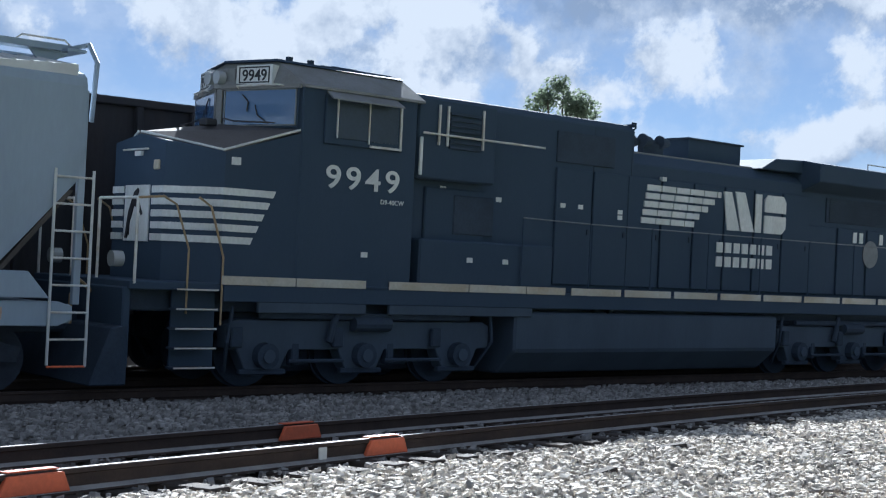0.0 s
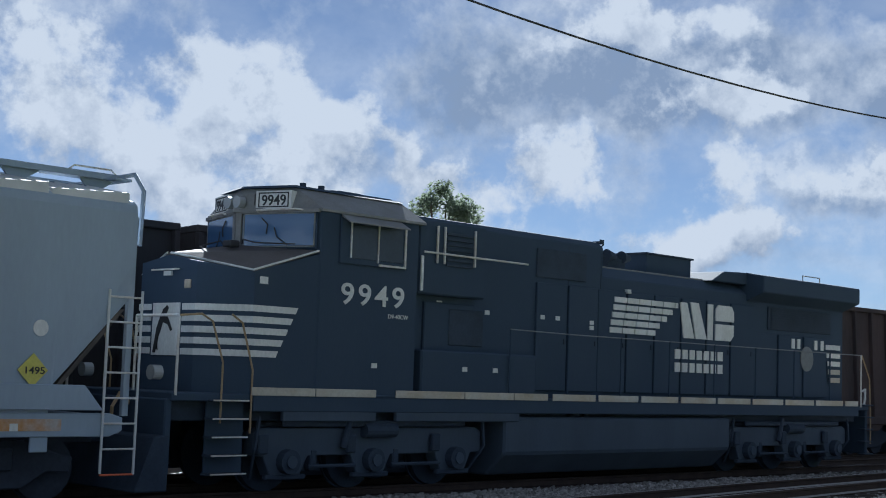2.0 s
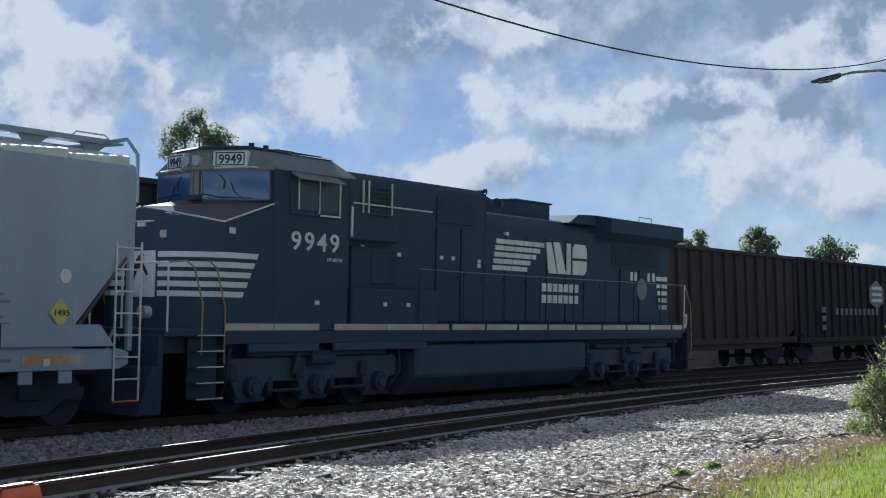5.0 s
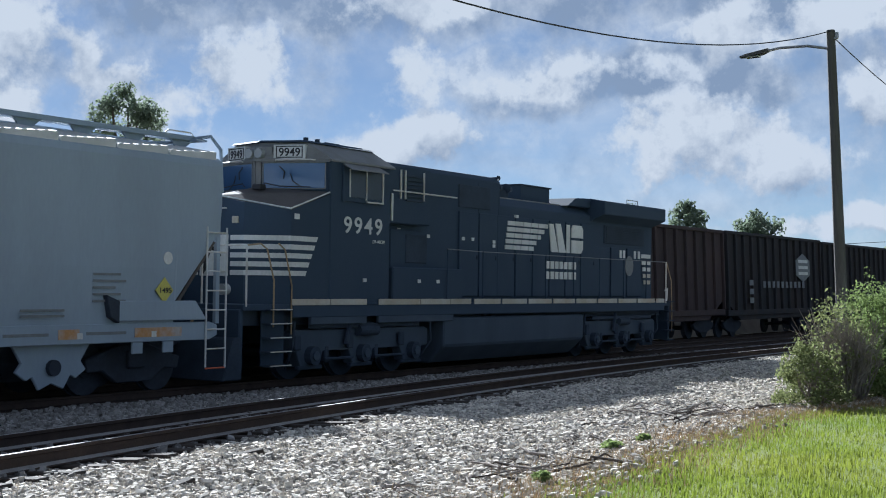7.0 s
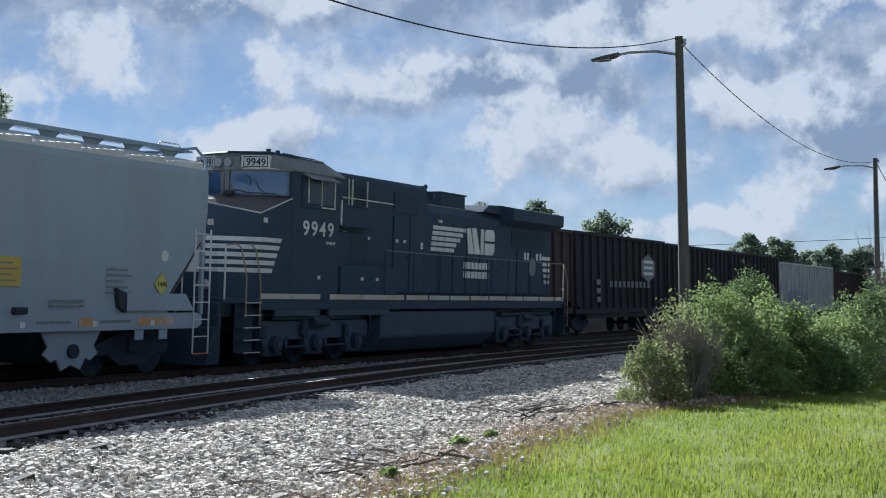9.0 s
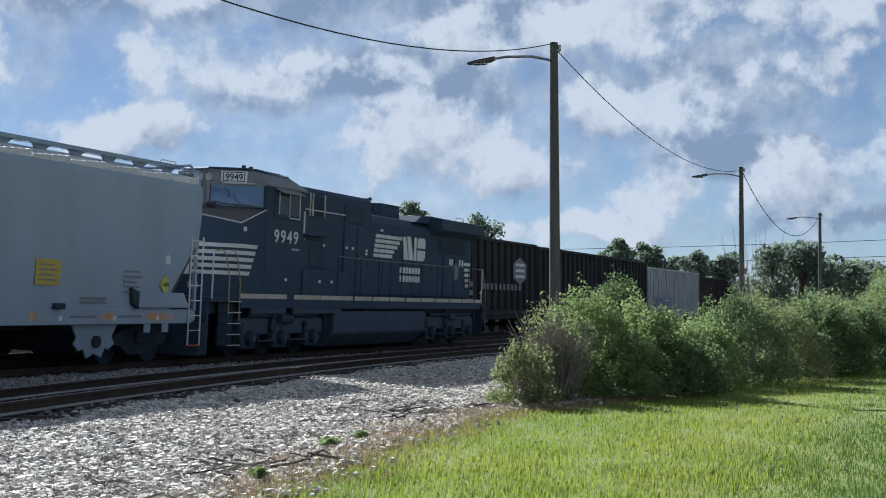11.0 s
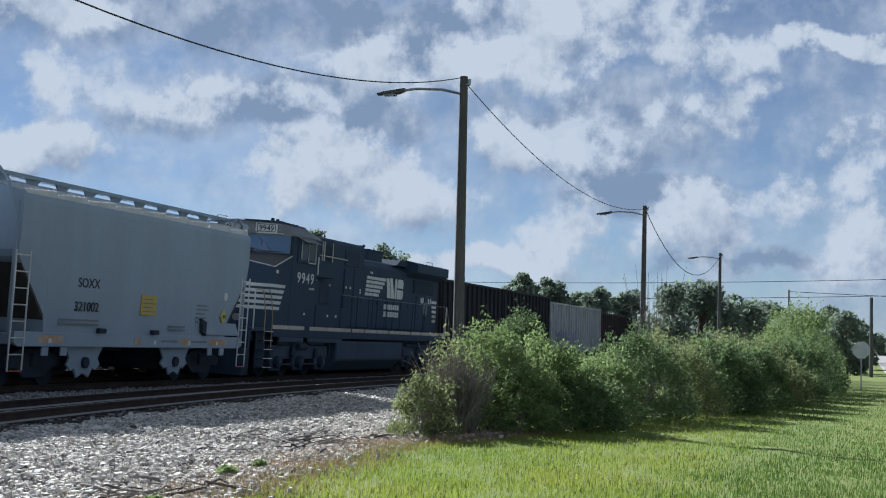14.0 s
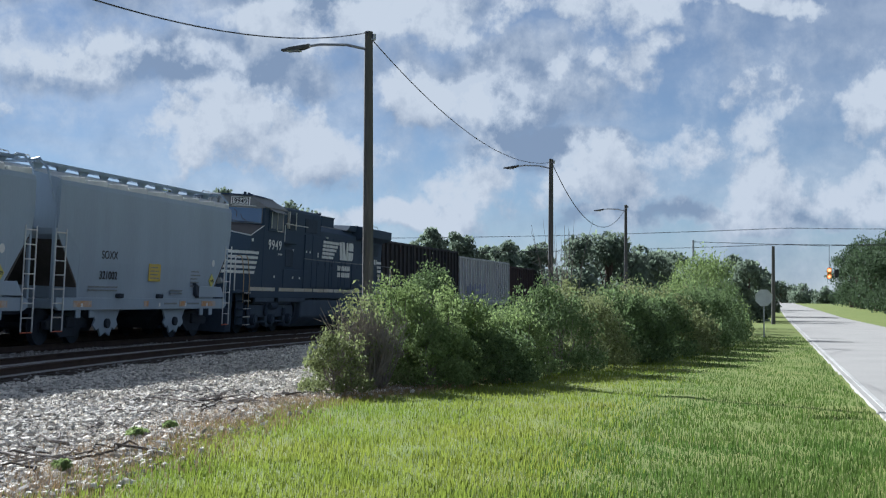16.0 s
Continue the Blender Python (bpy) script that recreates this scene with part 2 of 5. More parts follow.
# Dark from dirt, and darker still to hold the shade between the tracks.
STONE_DIRTY_SHADED = mat("dirty_shaded_stone", (0.3, 0.28, 0.26), 0.9, 0, (0.19, 0.178, 0.165), 1.5, 30, 0.7, 0.0, per_piece=-0.8)
STONE = mat("ballast_stone", (0.58, 0.53, 0.46), 0.9, 0, (0.42, 0.38, 0.325), 1.5, 30, 0.7, 0.0, per_piece=-1.2)
WOODPOLE = mat("weathered_pole_wood", (0.115, 0.11, 0.105), 0.9, 0, (0.075, 0.07, 0.066), 3, 30, 0.7, 0.3, streak=8)
GALV = mat("galvanised_metal", (0.42, 0.43, 0.44), 0.4, 0.8, (0.3, 0.3, 0.31), 4, 30, 0.5, 0.05)
CABLE = mat("black_cable", (0.025, 0.025, 0.028), 0.6)
BARK = mat("bark", (0.13, 0.1, 0.08), 0.9, 0, (0.08, 0.06, 0.05), 5, 30, 0.7, 0.4)
TWIG = mat("dry_twig", (0.26, 0.225, 0.195), 0.9, 0, (0.17, 0.145, 0.125), 5, 30, 0.7, 0.2)
LEAF = mat("shrub_leaf", (0.14, 0.19, 0.078), 0.75, 0, (0.095, 0.135, 0.058), 0.9, 6, 0.7, 0.0, per_piece=-0.7, see=0.4)
LEAF_BRIGHT = mat("young_leaf", (0.215, 0.275, 0.1), 0.75, 0, (0.15, 0.2, 0.08), 0.9, 6, 0.7, 0.0, per_piece=-0.6, see=0.45)
LEAF_OLIVE = mat("olive_leaf", (0.21, 0.235, 0.1), 0.75, 0, (0.15, 0.165, 0.075), 0.9, 6, 0.7, 0.0, per_piece=-0.7, see=0.4)
# Lightened and greyed so the colour itself carries haze over the distant trees.
LEAF_HAZY = mat("hazed_tree_leaf", (0.19, 0.23, 0.165), 0.75, 0, (0.14, 0.17, 0.12), 0.3, 3, 0.7, 0.0, per_piece=-0.6, see=0.45)
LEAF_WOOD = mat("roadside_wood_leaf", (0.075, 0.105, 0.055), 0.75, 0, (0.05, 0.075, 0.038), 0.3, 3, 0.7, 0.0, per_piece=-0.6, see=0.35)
GRASS = mat("grass_blade", (0.16, 0.215, 0.03), 0.95, 0, (0.25, 0.265, 0.045), 0.25, 5, 0.8, 0.0, per_piece=-0.25, see=0.5)
GRASS_DEEP = mat("deep_green_blade", (0.085, 0.145, 0.03), 0.95, 0, (0.115, 0.165, 0.035), 0.3, 5, 0.8, 0.0, per_piece=-0.4, see=0.4)
DRYGRASS = mat("dry_stalk", (0.34, 0.25, 0.14), 0.8, 0, (0.25, 0.16, 0.09), 2, 12, 0.7, 0.0, per_piece=-0.6, see=0.2)
ASPHALT = mat("sun_bleached_asphalt", (0.31, 0.29, 0.265), 0.95, 0, (0.25, 0.235, 0.215), 0.5, 30, 0.6, 0.3)
PAINTLINE = mat("road_line_paint", (0.42, 0.4, 0.37), 0.9, 0, (0.22, 0.21, 0.19), 2, 30, 0.6, 0.1)
SIGNBACK = mat("sign_back_aluminium", (0.6, 0.61, 0.62), 0.5, 0.3, (0.42, 0.42, 0.43), 3, 30, 0.5, 0.0)
REDGLOW = glow("red_signal_glow", (1.0, 0.12, 0.04), 3.0)
SIGNALBODY = mat("signal_yellow", (0.55, 0.33, 0.05), 0.5)
ROOFMETAL = mat("pale_sheet_roof", (0.6, 0.62, 0.64), 0.5, 0, (0.5, 0.5, 0.52), 1, 10, 0.5, 0.05)
SCREEN = mat("window_tint", (0.034, 0.05, 0.08), 0.3, 0, (0.025, 0.036, 0.056), 2, 20, 0.5, 0.0)


def glass(name, colour, rough=0.05):
    m = bpy.data.materials.new(name)
    m.use_nodes = True
    b = m.node_tree.nodes["Principled BSDF"]
    b.inputs["Base Color"].default_value = (*colour, 1)
    b.inputs["Roughness"].default_value, b.inputs["IOR"].default_value = rough, 1.6
    b.inputs["Metallic"].default_value = 0.0
    b.inputs["Specular IOR Level"].default_value = 0.5
    b.inputs["Coat Weight"].default_value, b.inputs["Coat Roughness"].default_value = 0.2, 0.03
    return m


# The windshield's sky reflection is put in as a blue base colour.
PANE = glass("painted_sky_glass", (0.065, 0.13, 0.26), 0.12)
LENS = glass("lamp_lens", (0.32, 0.33, 0.33), 0.15)


SOIL = mat("ground_soil", (0.13, 0.165, 0.035), 0.95, 0, (0.18, 0.19, 0.05), 0.5, 25, 0.8, 0.4)
DUST = mat("pale_dusty_verge", (0.46, 0.4, 0.31), 0.95, 0, (0.3, 0.265, 0.21), 1.2, 45, 0.8, 0.9)
BED = mat("stony_track_bed", (0.2, 0.185, 0.165), 0.95, 0, (0.13, 0.122, 0.11), 0.8, 45, 0.8, 0.9)


# ---------------- helpers ----------------
def part(name, bm, material, parent=None, label="", smooth=False):
    me = bpy.data.meshes.new(name)
    bm.to_mesh(me)
    bm.free()
    if smooth:
        for p in me.polygons:
            p.use_smooth = True
    me.materials.append(material)
    ob = new(name, me)
    ob.parent = parent
    if label:
        ob["label"] = label
    return ob


def thing(name, label, category, group="", kind="", at=None):
    ob = new(name)
    ob.empty_display_size = 0.2
    if at is not None:
        ob.matrix_basis = at
    return tagged(ob, label, category, group, kind)


def soup(name, verts, faces, material, parent=None, label=""):
    me = bpy.data.meshes.new(name)
    me.from_pydata(np.asarray(verts).tolist(), [], np.asarray(faces).tolist())
    me.materials.append(material)
    ob = new(name, me)
    ob.parent = parent
    if label:
        ob["label"] = label
    return ob


def bevel(bm, w, seg=1):
    if w:
        bmesh.ops.bevel(bm, geom=bm.edges[:], offset=w, segments=seg, affect="EDGES", clamp_overlap=True)
    return bm


def box(x0, x1, y0, y1, z0, z1, w=0.0, bm=None):
    own = bm is None
    bm = bm or bmesh.new()
    r = bmesh.ops.create_cube(bm, size=1)
    bmesh.ops.transform(bm, matrix=Matrix.Translation(((x0 + x1) / 2, (y0 + y1) / 2, (z0 + z1) / 2)) @ Matrix.Diagonal((x1 - x0, y1 - y0, z1 - z0, 1)), verts=r["verts"])
    if own:
        bevel(bm, w)
    return bm


def prism(points, axis, lo, hi, w=0.0, bm=None):
    """A polygon drawn in the plane across the axis, drawn out from lo to hi."""
    own = bm is None
    bm = bm or bmesh.new()

    def place(p, d):
        return {"x": (d, p[0], p[1]), "y": (p[0], d, p[1]), "z": (p[0], p[1], d)}[axis]
    a = [bm.verts.new(place(p, lo)) for p in points]
    b = [bm.verts.new(place(p, hi)) for p in points]
    n = len(points)
    faces = [bm.faces.new(a), bm.faces.new(b[::-1])] + [bm.faces.new((a[i], b[i], b[(i + 1) % n], a[(i + 1) % n])) for i in range(n)]
    bmesh.ops.recalc_face_normals(bm, faces=faces)
    if own:
        bevel(bm, w)
    return bm


def loft(sections, bm=None, caps=True):
    """Skin through rings with equal counts of points."""
    bm = bm or bmesh.new()
    rings = [[bm.verts.new(p) for p in s] for s in sections]
    n = len(rings[0])
    faces = []
    for r, q in zip(rings, rings[1:]):
        faces += [bm.faces.new((r[i], r[(i + 1) % n], q[(i + 1) % n], q[i])) for i in range(n)]
    if caps:
        faces += [bm.faces.new(rings[0][::-1]), bm.faces.new(rings[-1])]
    bmesh.ops.recalc_face_normals(bm, faces=faces)
    return bm


def tube(points, r, sides=6, bm=None, r1=None):
    bm = bm or bmesh.new()
    pts = [Vector(p) for p in points]
    rings = []
    for i, p in enumerate(pts):
        d = (pts[min(i + 1, len(pts) - 1)] - pts[max(i - 1, 0)]).normalized()
        u = d.orthogonal().normalized() if i == 0 else (u - d * u.dot(d)).normalized()
        v = d.cross(u)
        rr = r if r1 is None else r + (r1 - r) * i / (len(pts) - 1)
        rings.append([p + (u * math.cos(k * 2 * math.pi / sides) + v * math.sin(k * 2 * math.pi / sides)) * rr for k in range(sides)])
    return loft(rings, bm)


def disc(centre, axis, r, depth, sides=24, bm=None, r2=None):
    """A short cylinder along the axis, centred."""
    bm = bm or bmesh.new()
    res = bmesh.ops.create_cone(bm, cap_ends=True, segments=sides, radius1=r, radius2=r if r2 is None else r2, depth=depth)
    turn = {"x": pose(0, 0, 0, 0, 90, 0), "y": pose(0, 0, 0, 90, 0, 0), "z": Matrix()}[axis]
    bmesh.ops.transform(bm, matrix=Matrix.Translation(centre) @ turn, verts=res["verts"])
    return bm


def lettering(text, size, at, material, parent, name="lettering", width=None, depth=0.004):
    """Letters facing -y, their lower left corner at the given place."""
    cu = bpy.data.curves.new(name, "FONT")
    cu.body, cu.size, cu.extrude = text, size, depth
    cu.offset = size * 0.012
    cu.space_character = 1.25 if name == "road_number" else 1.0
    ob = new(name, cu)
    cu.materials.append(material)
    ob.parent = parent
    ob.matrix_basis = at
    if width:
        bpy.context.view_layer.update()
        ob.scale.x = width / max(ob.dimensions.x, 0.01)
    return ob


def ground_z(x, y):
    """The land: track bed on the far side, verge sloping down to the grass."""
    base = GRADE * np.clip(x, -40, 140)
    d = siding_y(x) - y
    slope = np.interp(d, [1.0, 1.5, 2.1, 4.6, 30], [-0.225, -0.25, -0.26, -0.45, -0.45])
    shade_bank = np.interp(y, [24.9, 25.9, 60, 90], [0.0, 1.4, 1.5, 0.2])   # a low bank added behind the storage track, steep so it stays shaded
    return base + slope + shade_bank


def siding_y(x):
    x = np.minimum(x, 40.0)
    return 14.0 - 0.00332 * (40.0 - x) ** 2


def grass_edge(x):
    return np.interp(x, [0, 10.7, 14.8, 20.5, 23, 29, 39, 51, 77, 100], [4.2, 5.7, 6.3, 6.9, 6.2, 5.2, 4.6, 3.6, 2.5, 2.0])


# ---------------- ground, road, tracks ----------------
def build_ground():
    xs = np.concatenate([[-3000, -800, -200], np.arange(-60, 0, 4.0), np.arange(0, 60, 0.8), np.arange(60, 160, 5.0), [300, 800, 2000, 4000]])
    ys = np.concatenate([[-3000, -600, -150], np.arange(-60, -4, 4.0), np.arange(-4, 30, 0.5), np.arange(30, 90, 6.0), [200, 800, 3000]])
    X, Y = np.meshgrid(xs, ys, indexing="ij")
    Z = ground_z(X, Y)
    near = (X > 0) & (X < 60) & (Y > -4) & (Y < 30)
    rng = np.random.default_rng(3)
    Z = Z + near * rng.normal(0, 0.012, X.shape)
    V = np.stack([X, Y, Z], -1).reshape(-1, 3)
    ny = len(ys)
    i, j = np.meshgrid(np.arange(len(xs) - 1), np.arange(ny - 1), indexing="ij")
    a = (i * ny + j).ravel()
    F = np.stack([a, a + ny, a + ny + 1, a + 1], -1)
    ob = soup("ground", V, F, SOIL)
    ob.data.materials.append(BED)
    ob.data.materials.append(DUST)
    c = V[F].mean(1)
    # the bed's dark colour also runs over the added bank
    bed = (c[:, 1] > grass_edge(c[:, 0])) & (c[:, 1] < 45) & (c[:, 0] > -60) & (c[:, 0] < 300)
    dust = bed & (c[:, 1] < grass_edge(c[:, 0]) + 1.5 + 0.6 * np.sin(c[:, 0] * 1.3)) & (c[:, 0] < 24)
    ob.data.polygons.foreach_set("material_index", bed.astype(np.int32) + dust.astype(np.int32))
    tagged(ob, "flat trackside ground, grassy verge and pale stony track bed", "ground", kind="structure")


build_ground()


def strip(name, xs, left, right, lift, material, label, category):
    """A paved strip between two edges over the ground."""
    V, F = [], []
    for k, x in enumerate(xs):
        z = -0.45 + GRADE * min(x, 140) + lift
        V += [(x, left(x), z), (x, right(x), z), (x, left(x) + 0.15, z - 0.2), (x, right(x) - 0.15, z - 0.2)]
        if k:
            o = 4 * (k - 1)
            F += [(o, o + 1, o + 5, o + 4), (o, o + 4, o + 6, o + 2), (o + 1, o + 3, o + 7, o + 5)]
    ob = soup(name, V, F, material)
    return tagged(ob, label, category, kind="structure")


def road_l(x):
    return -1.5 - 0.0146 * x


ROAD_X = [-60, -20, 0, 20, 40, 60, 80, 110, 140, 300, 900]
strip("road", ROAD_X, road_l, lambda x: road_l(x) - 5.6, 0.03, ASPHALT, "sun-bleached two-lane asphalt road", "road")
strip("trim", ROAD_X, lambda x: road_l(x) - 0.1, lambda x: road_l(x) - 0.18, 0.036, PAINTLINE, "white painted edge line on the road", "road line")
strip("pavement", [70, 90, 110, 140], lambda x: road_l(x) - 9.5, lambda x: road_l(x) - 12.5, 0.05, ASPHALT, "pale side drive beyond the road", "pavement")


def rail_bm(path, gauge_side):
    """One rail along a path of (x, y, z of the railhead)."""
    prof = [(-0.075, -0.17), (0.075, -0.17), (0.07, -0.155), (0.012, -0.13), (0.012, -0.045), (0.036, -0.035), (0.036, -0.006), (0.028, 0.0),
            (-0.028, 0.0), (-0.036, -0.006), (-0.036, -0.035), (-0.012, -0.045), (-0.012, -0.13), (-0.07, -0.155)]
    rings = []
    for i, (x, y, z) in enumerate(path):
        x0, y0, _ = path[max(i - 1, 0)]
        x1, y1, _ = path[min(i + 1, len(path) - 1)]
        n = Vector((-(y1 - y0), x1 - x0, 0)).normalized()
        c = Vector((x, y, z)) + n * gauge_side
        rings.append([c + n * a + Vector((0, 0, b)) for a, b in prof])
    bm = loft(rings)
    for f in bm.faces:
        c = f.calc_center_median()
        f.material_index = 1 if f.normal.z > 0.9 and any(v.co.z > c.z - 0.002 for v in f.verts) and abs(f.normal.z) > 0.9 else 0
    # only the head's running face is polished
    for i, f in enumerate(bm.faces):
        if f.material_index and f.calc_center_median().z < min(p[2] for p in path) - 0.1 + 0.0:
            f.material_index = 0
    return bm


def build_track(name, centre, x0, x1, label, parts_to, cant=0.0, head=STEEL):
    t = thing(name, label, "track", kind="structure")
    xs = np.arange(x0, x1 + 0.1, 2.0)
    path = [(float(x), float(centre(x)), float(GRADE * min(x, 140))) for x in xs]
    for side in (-0.755, 0.755):
        p = [(x, y, z + cant * side) for x, y, z in path]
        ob = part("rail", rail_bm(p, side), RUSTY, t, "worn steel rail with a polished head")
        ob.data.materials.append(head)
    proto = bpy.data.meshes.new("tie")
    bm = box(-0.11, 0.11, -1.3, 1.3, -0.35, -0.17, 0.012)
    bm.to_mesh(proto)
    bm.free()
    proto.materials.append(TIE)
    rng = random.Random(len(name))
    rest_v, rest_f = [], []
    x = x0
    while x < x1:
        y, z = float(centre(x)), GRADE * min(x, 140)
        ang = math.atan2(float(centre(x + 0.5) - centre(x - 0.5)), 1.0)
        m = pose(x, y + rng.uniform(-0.07, 0.07), z + rng.uniform(-0.012, 0.0), math.degrees(math.atan(cant)), 0, math.degrees(ang) + rng.uniform(-1.5, 1.5))
        if 2.5 < x < parts_to:
            ob = new("tie", proto)
            ob.parent = t
            ob.matrix_basis = m
        else:
            o = len(rest_v)
            rest_v += [tuple(m @ v.co) for v in proto.vertices]
            rest_f += [tuple(o + i for i in p.vertices) for p in proto.polygons]
        x += 0.52 + rng.uniform(-0.03, 0.03)
    me = bpy.data.meshes.new("far_ties")
    me.from_pydata(rest_v, [], rest_f)
    me.materials.append(TIE)
    far = new("far_ties", me)
    far.parent = t
    tagged(far, kind="stuff")
    return t


build_track("main_track", lambda x: MAIN_Y + 0.0 * x, -30, 150, "canted main-line track with timber ties", 40, 0.044)
siding = build_track("siding_track", siding_y, -20, 150, "curving siding track with worn rails and timber ties", 60, head=DULL)
build_track("storage_track", lambda x: BACK_Y + 0.0 * x, -30, 190, "storage track behind the main line", 3)


def build_derails():
    """Orange painted clamps over the near siding rail."""
    for x, side, lab in ((7.9, 0.755, "orange painted rail joint cover"), (7.75, -0.755, "orange painted rail joint cover with a pale tag"), (4.05, -0.755, "orange painted rail joint cover")):
        y = float(siding_y(np.array(x)))
        a = math.degrees(math.atan(0.22))
        d = thing("rail_clamp", lab, "rail clamp", group="clamps on the siding", at=pose(x, y + side, GRADE * x, 0, 0, a))
        part("cheek", prism([(-0.3, -0.15), (0.3, -0.15), (0.24, -0.012), (-0.22, -0.012)], "y", -0.085, -0.04, 0.008), ORANGE, d)
        part("cheek", prism([(-0.3, -0.15), (0.3, -0.15), (0.24, -0.012), (-0.22, -0.012)], "y", 0.04, 0.085, 0.008), ORANGE, d)
        part("cap", box(-0.2, 0.22, -0.05, 0.05, 0.003, 0.014, 0.003), ORANGE, d)
    x = 6.95
    tag = part("rail_tag", box(-0.05, 0.05, -0.012, 0.0, -0.14, -0.03, 0.003), WHITE)
    tag.matrix_basis = pose(x, float(siding_y(np.array(x))) - 0.80, GRADE * x, 0, 0, 12)
    tagged(tag, "small pale tag fixed to the siding rail", "tag")


build_derails()

# ---------------- locomotive ----------------
TRAIN, WHEELS = [], []


def wheelset(parent, x, r, mat_):
    bm = bmesh.new()
    for y in (-0.755, 0.755):
        s = 1 if y > 0 else -1
        disc((0, y, 0), "y", r, 0.12, 28, bm)
        disc((0, y - s * 0.075, 0), "y", r + 0.028, 0.03, 28, bm)
        disc((0, y + s * 0.07, 0), "y", r * 0.35, 0.06, 16, bm)
    disc((0, 0, 0), "y", 0.09, 1.7, 12, bm)
    w = part("wheelset", bm, mat_, parent, "dark steel wheels on an axle")
    w.matrix_basis = pose(x, 0, r)
    WHEELS.append((w, x, r))
    return w


def loco_truck(loco, x0, x1, axles):
    for side in (-1, 1):
        y0, y1 = (-1.33, -1.08) if side < 0 else (1.08, 1.33)
        pts = [(x0, 0.95), (x0 + 0.15, 1.02), (x1 - 0.15, 1.02), (x1, 0.95), (x1, 0.6)]
        low = []
        for a in reversed(axles):
            low += [(a + 0.45, 0.58), (a + 0.3, 0.28), (a - 0.3, 0.28), (a - 0.45, 0.58)]
        fr = part("truck_frame", prism(pts + low + [(x0, 0.6)], "y", y0, y1, 0.015), TANK if side < 0 else GRIME, loco, "grimy cast truck side frame")
        ys = -1.4 if side < 0 else 1.4
        for a in axles:
            part("journal_box", disc((a, ys, 0.5), "y", 0.19, 0.16, 14), GRIME, fr)
            part("spring", box(a - 0.62, a - 0.42, ys - 0.04, ys + 0.04, 0.62, 0.92, 0.02), GRIME, fr)
        part("brake_cylinder", disc(((x0 + x1) / 2, ys, 0.98), "x", 0.12, 0.7, 12), GRIME, fr)
        part("equaliser", box(x0 + 0.5, x1 - 0.5, ys - 0.03, ys + 0.03, 1.04, 1.14, 0.02), GRIME, fr)
        mid = (axles[0] + axles[1]) / 2
        part("sand_pipe", tube([(x0 + 0.05, ys, 1.2), (x0 - 0.02, ys, 0.7), (x0 + 0.12, ys * 0.8, 0.25)], 0.03, 6), GRIME, fr)
        part("sand_pipe", tube([(x1 - 0.05, ys, 1.2), (x1 + 0.02, ys, 0.7), (x1 - 0.12, ys * 0.8, 0.25)], 0.03, 6), GRIME, fr)
        for a, c in zip(axles, axles[1:]):
            part("brake_rod", tube([(a + 0.4, ys, 0.42), (c - 0.4, ys, 0.42)], 0.03, 6), GRIME, fr)
            part("brake_shoe", box(a + 0.5, a + 0.64, ys * 0.9 - 0.08, ys * 0.9 + 0.08, 0.34, 0.68, 0.02), GRIME, fr)
        part("damper", tube([(mid + 0.2, ys * 1.02, 0.7), (mid + 0.35, ys * 1.02, 1.22)], 0.055, 8), GRIME, fr)
        for a in axles:
            part("axle_cap", disc((a, ys * 1.06, 0.5), "y", 0.1, 0.06, 12), TANK, fr)
            part("pedestal_tie", box(a - 0.4, a + 0.4, ys * 0.93 - 0.05, ys * 0.93 + 0.05, 0.22, 0.3, 0.015), GRIME, fr)
    part("truck_bolster", box(x0 + 0.3, x1 - 0.3, -1.0, 1.0, 0.7, 1.12, 0.02), GRIME, loco)
    # casings added between the axles to stop light showing through the truck
    for a, c in zip(axles, axles[1:]):
        part("traction_motor", box((a + c) / 2 - 0.62, (a + c) / 2 + 0.62, -0.66, 0.66, 0.2, 0.85, 0.08), GRIME, loco, "grimy motor casing added between the axles to block light")
    for a in axles:
        wheelset(loco, a, 0.53, GRIME)


